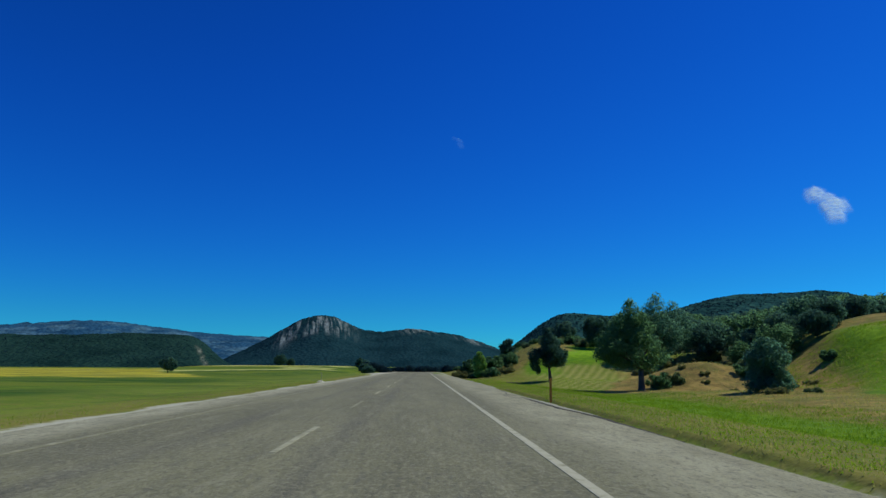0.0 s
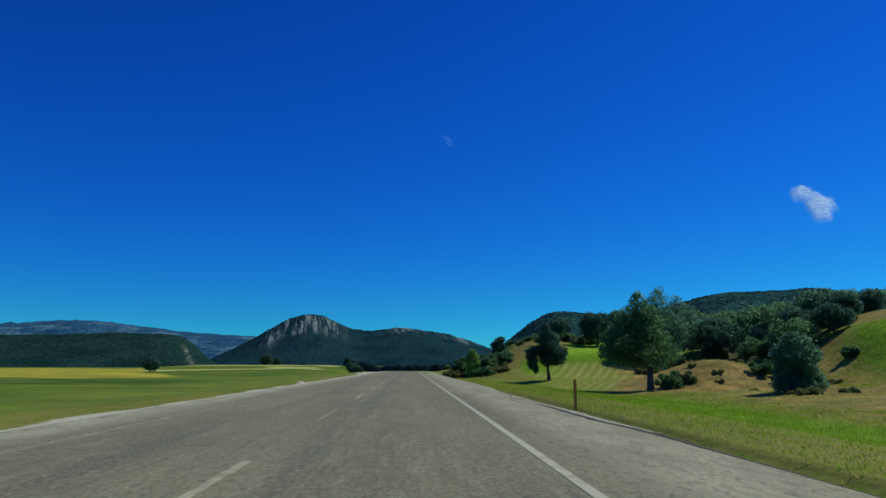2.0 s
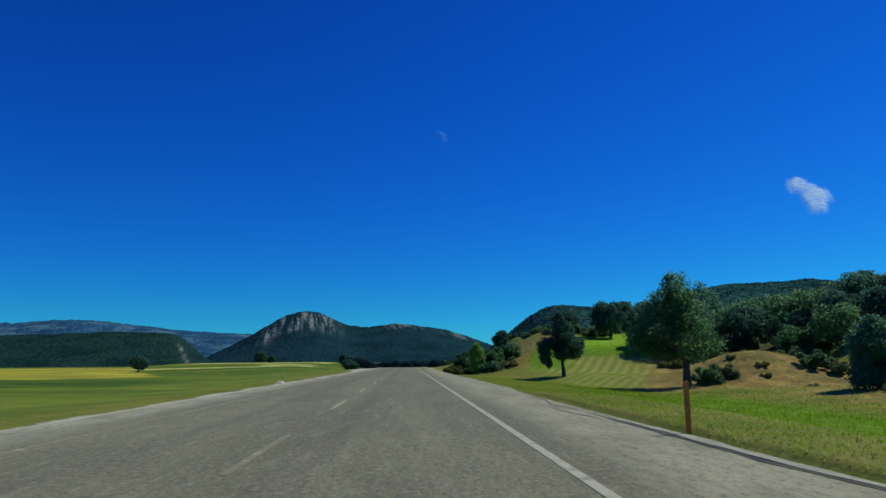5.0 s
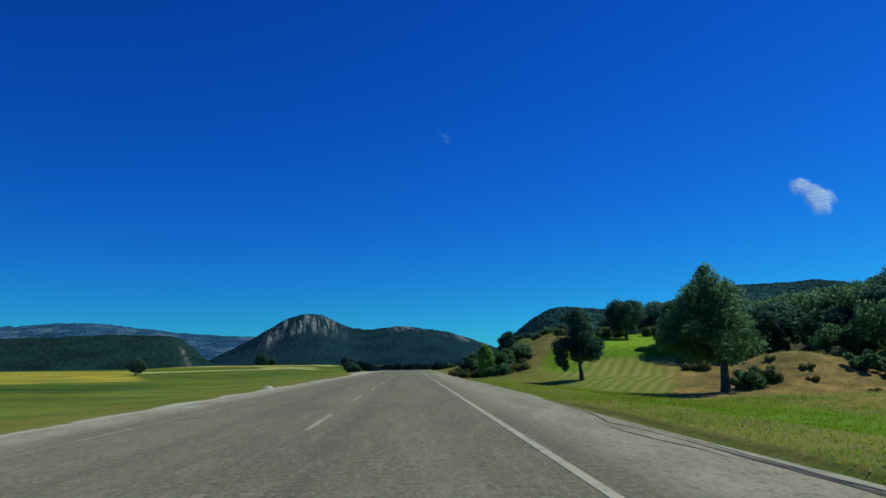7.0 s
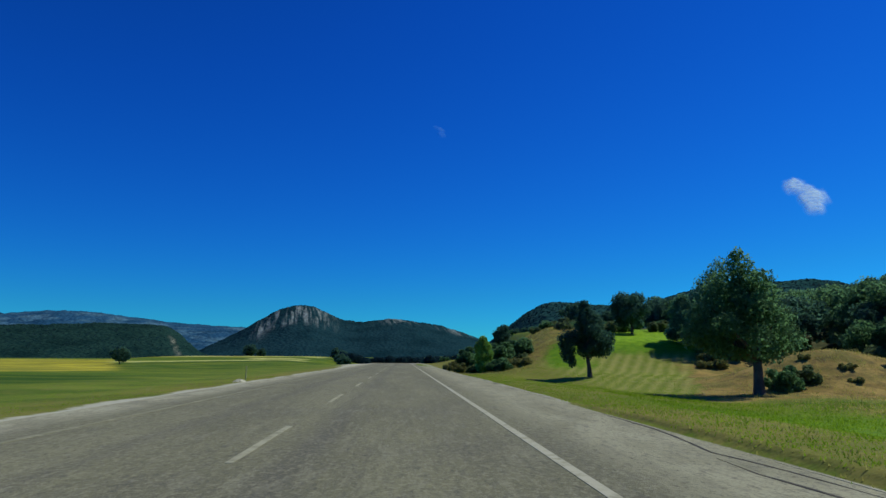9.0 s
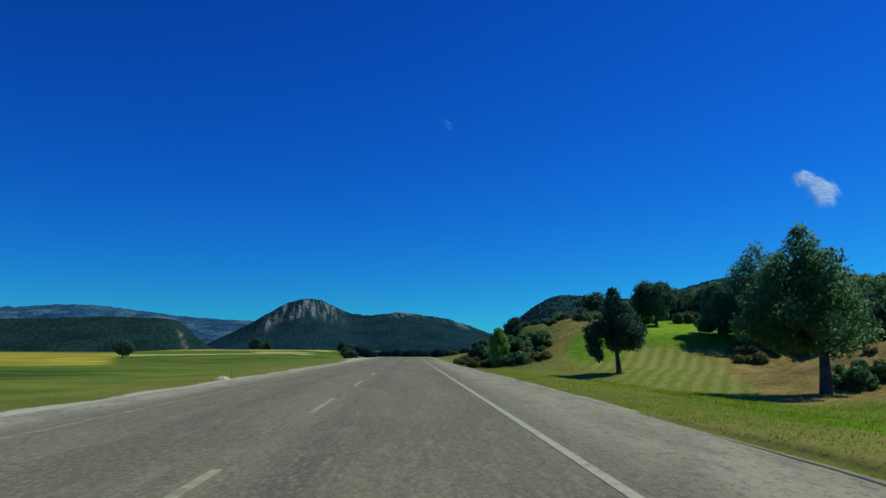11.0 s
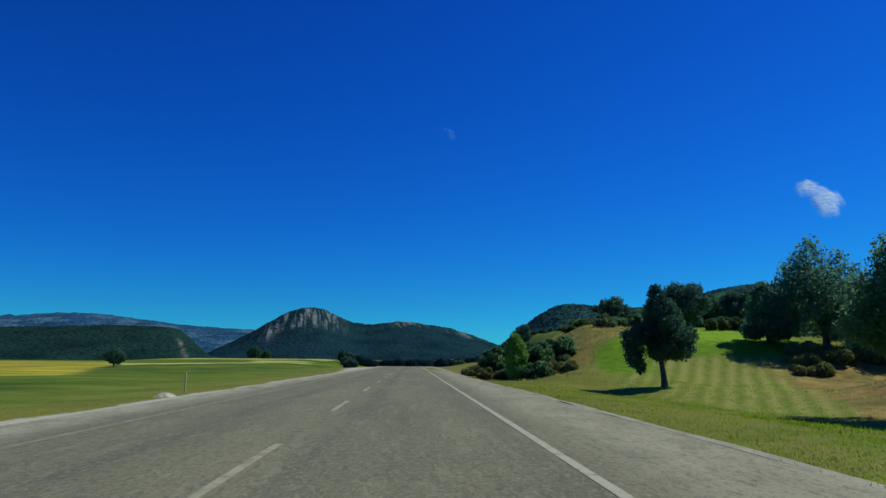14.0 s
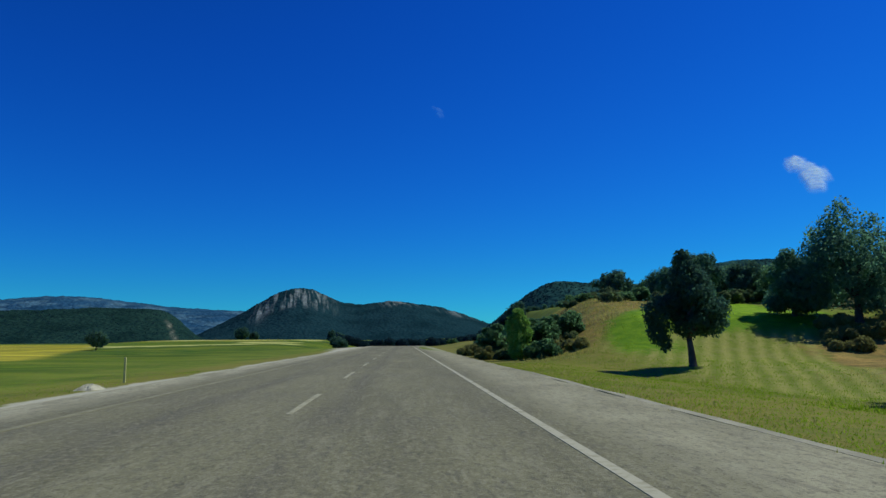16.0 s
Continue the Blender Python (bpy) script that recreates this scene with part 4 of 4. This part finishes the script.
# ---------------------------------------------------------------- cloud
def cloud(name, label, centre, size, lean, tint, cover, puffs, seed):
    """A thin bulging sheet of vapour, dense in its puffs (along, across, radius, thickness) and frayed towards its rim."""
    m, t, p = nodes_of("cloud_vapour")
    p.inputs["Base Color"].default_value = (*tint, 1)
    p.inputs["Roughness"].default_value = 1.0
    p.inputs["Specular IOR Level"].default_value = 0.0
    body = t.nodes.new("ShaderNodeAttribute")
    body.attribute_name = "thickness"
    puff = span(t, noise_node(t, 0.035, 6, 0.65), 0.30, 0.62, 0.5, 1.0)
    t.links.new(times(t, times(t, body.outputs["Fac"], puff), cover), p.inputs["Alpha"])
    n = 44
    g = np.linspace(-1.35, 1.35, n)
    gu, gw = np.meshgrid(g, g)
    fray = 0.14 * rumple(gu, gw, 0.16, seed) + 0.10 * rumple(gu, gw, 0.07, seed + 1)
    d = 0 * gu
    for along, across, radius, thick in puffs:
        d = np.maximum(d, thick * step(1.15 - np.hypot(gu - along, (gw - across) * 0.9) / radius + fray, 0.0, 0.75))
    u, w = gu * size[0], gw * size[1]
    u, w = u * math.cos(lean) - w * math.sin(lean), u * math.sin(lean) + w * math.cos(lean)
    bulge = size[0] * 0.16 * d
    # the sheet leans back, so that the sun falls on the side that is seen
    v = np.stack([u, w * 3.2 - bulge * 0.5, w * 1.45 + bulge * 0.6], -1).reshape(-1, 3)
    i = (np.arange(n - 1)[:, None] * n + np.arange(n - 1)).reshape(-1)
    f = np.stack([i, i + 1, i + n + 1, i + n], -1)
    ob = part(name, (v.tolist(), f.tolist()), m)
    smooth(ob.data)
    ob.data.attributes.new("thickness", "FLOAT", "POINT").data.foreach_set("value", d.reshape(-1))
    ob.location = centre
    ob.rotation_euler.z = -math.atan2(centre[0], centre[1])
    return tagged(ob, label, "cloud")


def aloft(a, e, far):
    return Vector((a * far, far, 1.1 + e * far))


cloud("cloud", "small white cloud in the clear blue sky", aloft(0.595, 0.243, 3000), (112, 84), radians(-57), (0.69, 0.91, 0.97), 0.95, ((-0.62, -0.10, 0.55, 0.85), (-0.2, 0.15, 0.42, 0.7), (0.28, 0.05, 0.62, 0.95), (0.62, -0.2, 0.45, 0.8)), 101)
cloud("thin_cloud", "faint thin wisp of cloud in the blue sky", aloft(0.050, 0.327, 3000), (78, 36), radians(-75), (0.40, 0.82, 0.97), 0.10, ((-0.6, -0.2, 0.35, 0.6), (-0.1, 0.1, 0.5, 0.9), (0.5, -0.1, 0.45, 0.8)), 102)


# ---------------------------------------------------------------- grass
def grass(name, label, count, x0, x1, y0, y1, tall, material, seed, toward=1.0, keep=None):
    """Blades in tufts, thicker towards the road."""
    r = np.random.RandomState(seed)
    tufts = count // 7
    cx = x0 + (x1 - x0) * r.uniform(size=tufts) ** toward
    cy = y0 + (y1 - y0) * r.uniform(size=tufts)
    if keep:
        stays = keep(cx, cy)
        cx, cy = cx[stays], cy[stays]
        tufts = len(cx)
    cx, cy = np.repeat(cx, 7) + r.normal(size=tufts * 7) * 0.17, np.repeat(cy, 7) + r.normal(size=tufts * 7) * 0.17
    size = np.repeat(tall * r.uniform(0.35, 1.2, tufts), 7) * r.uniform(0.6, 1.2, tufts * 7)
    z = height(cx, cy) - 0.01
    a = r.uniform(0, math.tau, tufts * 7)
    w = 0.012 + 0.05 * size
    lean = r.normal(size=(tufts * 7, 2)) * 0.35 * size[:, None]
    p = np.stack([np.stack([cx - np.cos(a) * w, cy - np.sin(a) * w, z], -1), np.stack([cx + np.cos(a) * w, cy + np.sin(a) * w, z], -1),
                  np.stack([cx + lean[:, 0], cy + lean[:, 1], z + size], -1)], 1).reshape(-1, 3)
    i = np.arange(tufts * 7) * 3
    return tagged(part(name, (p.tolist(), np.stack([i, i + 1, i + 2], -1).tolist()), material), label, "grass", kind="stuff")


DRY_BLADE = leaf_material("dry_grass_blade", (0.34, 0.34, 0.09), (0.50, 0.47, 0.14))
grass("verge_grass", "short green grass on the verge beside the road", 110000, 4.4, 15, 4, 76, 0.045, BLADE, 201, 1.4)
grass("verge_grass", "short green grass beside the gravel shoulder", 26000, -8.35, -14, 6, 70, 0.03, BLADE, 202, 2.2)
grass("dry_grass", "dry yellow-brown grass along the edge of the paving", 9000, 4.3, 6.4, 4, 90, 0.06, DRY_BLADE, 203, 2.0)
grass("meadow_grass", "pale cut meadow grass in rough tufts", 14000, 9, 23, 58, 84, 0.08, BLADE, 205, keep=lambda x, y: x < 15.6 + 0.39 * (y - 62))
grass("hollow_grass", "rough green grass filling the shallow hollow", 32000, 9, 18, 12, 56, 0.10, BLADE, 206, keep=lambda x, y: (y < 51.5) | (x < 13.0))
grass("bank_grass", "sparse dry grass over the brown bank", 26000, 15, 35, 22, 67, 0.13, DRY_BLADE, 207)
grass("slope_grass", "bright green grass on the slope above the bank", 36000, 29, 46, 34, 63, 0.16, BLADE, 208)
grass("bank_grass", "sparse dry grass over the open bank beside the meadow", 14000, 6.5, 19, 76, 112, 0.22, DRY_BLADE, 209, keep=lambda x, y: x < 12.5 + 0.5 * (y - 82))
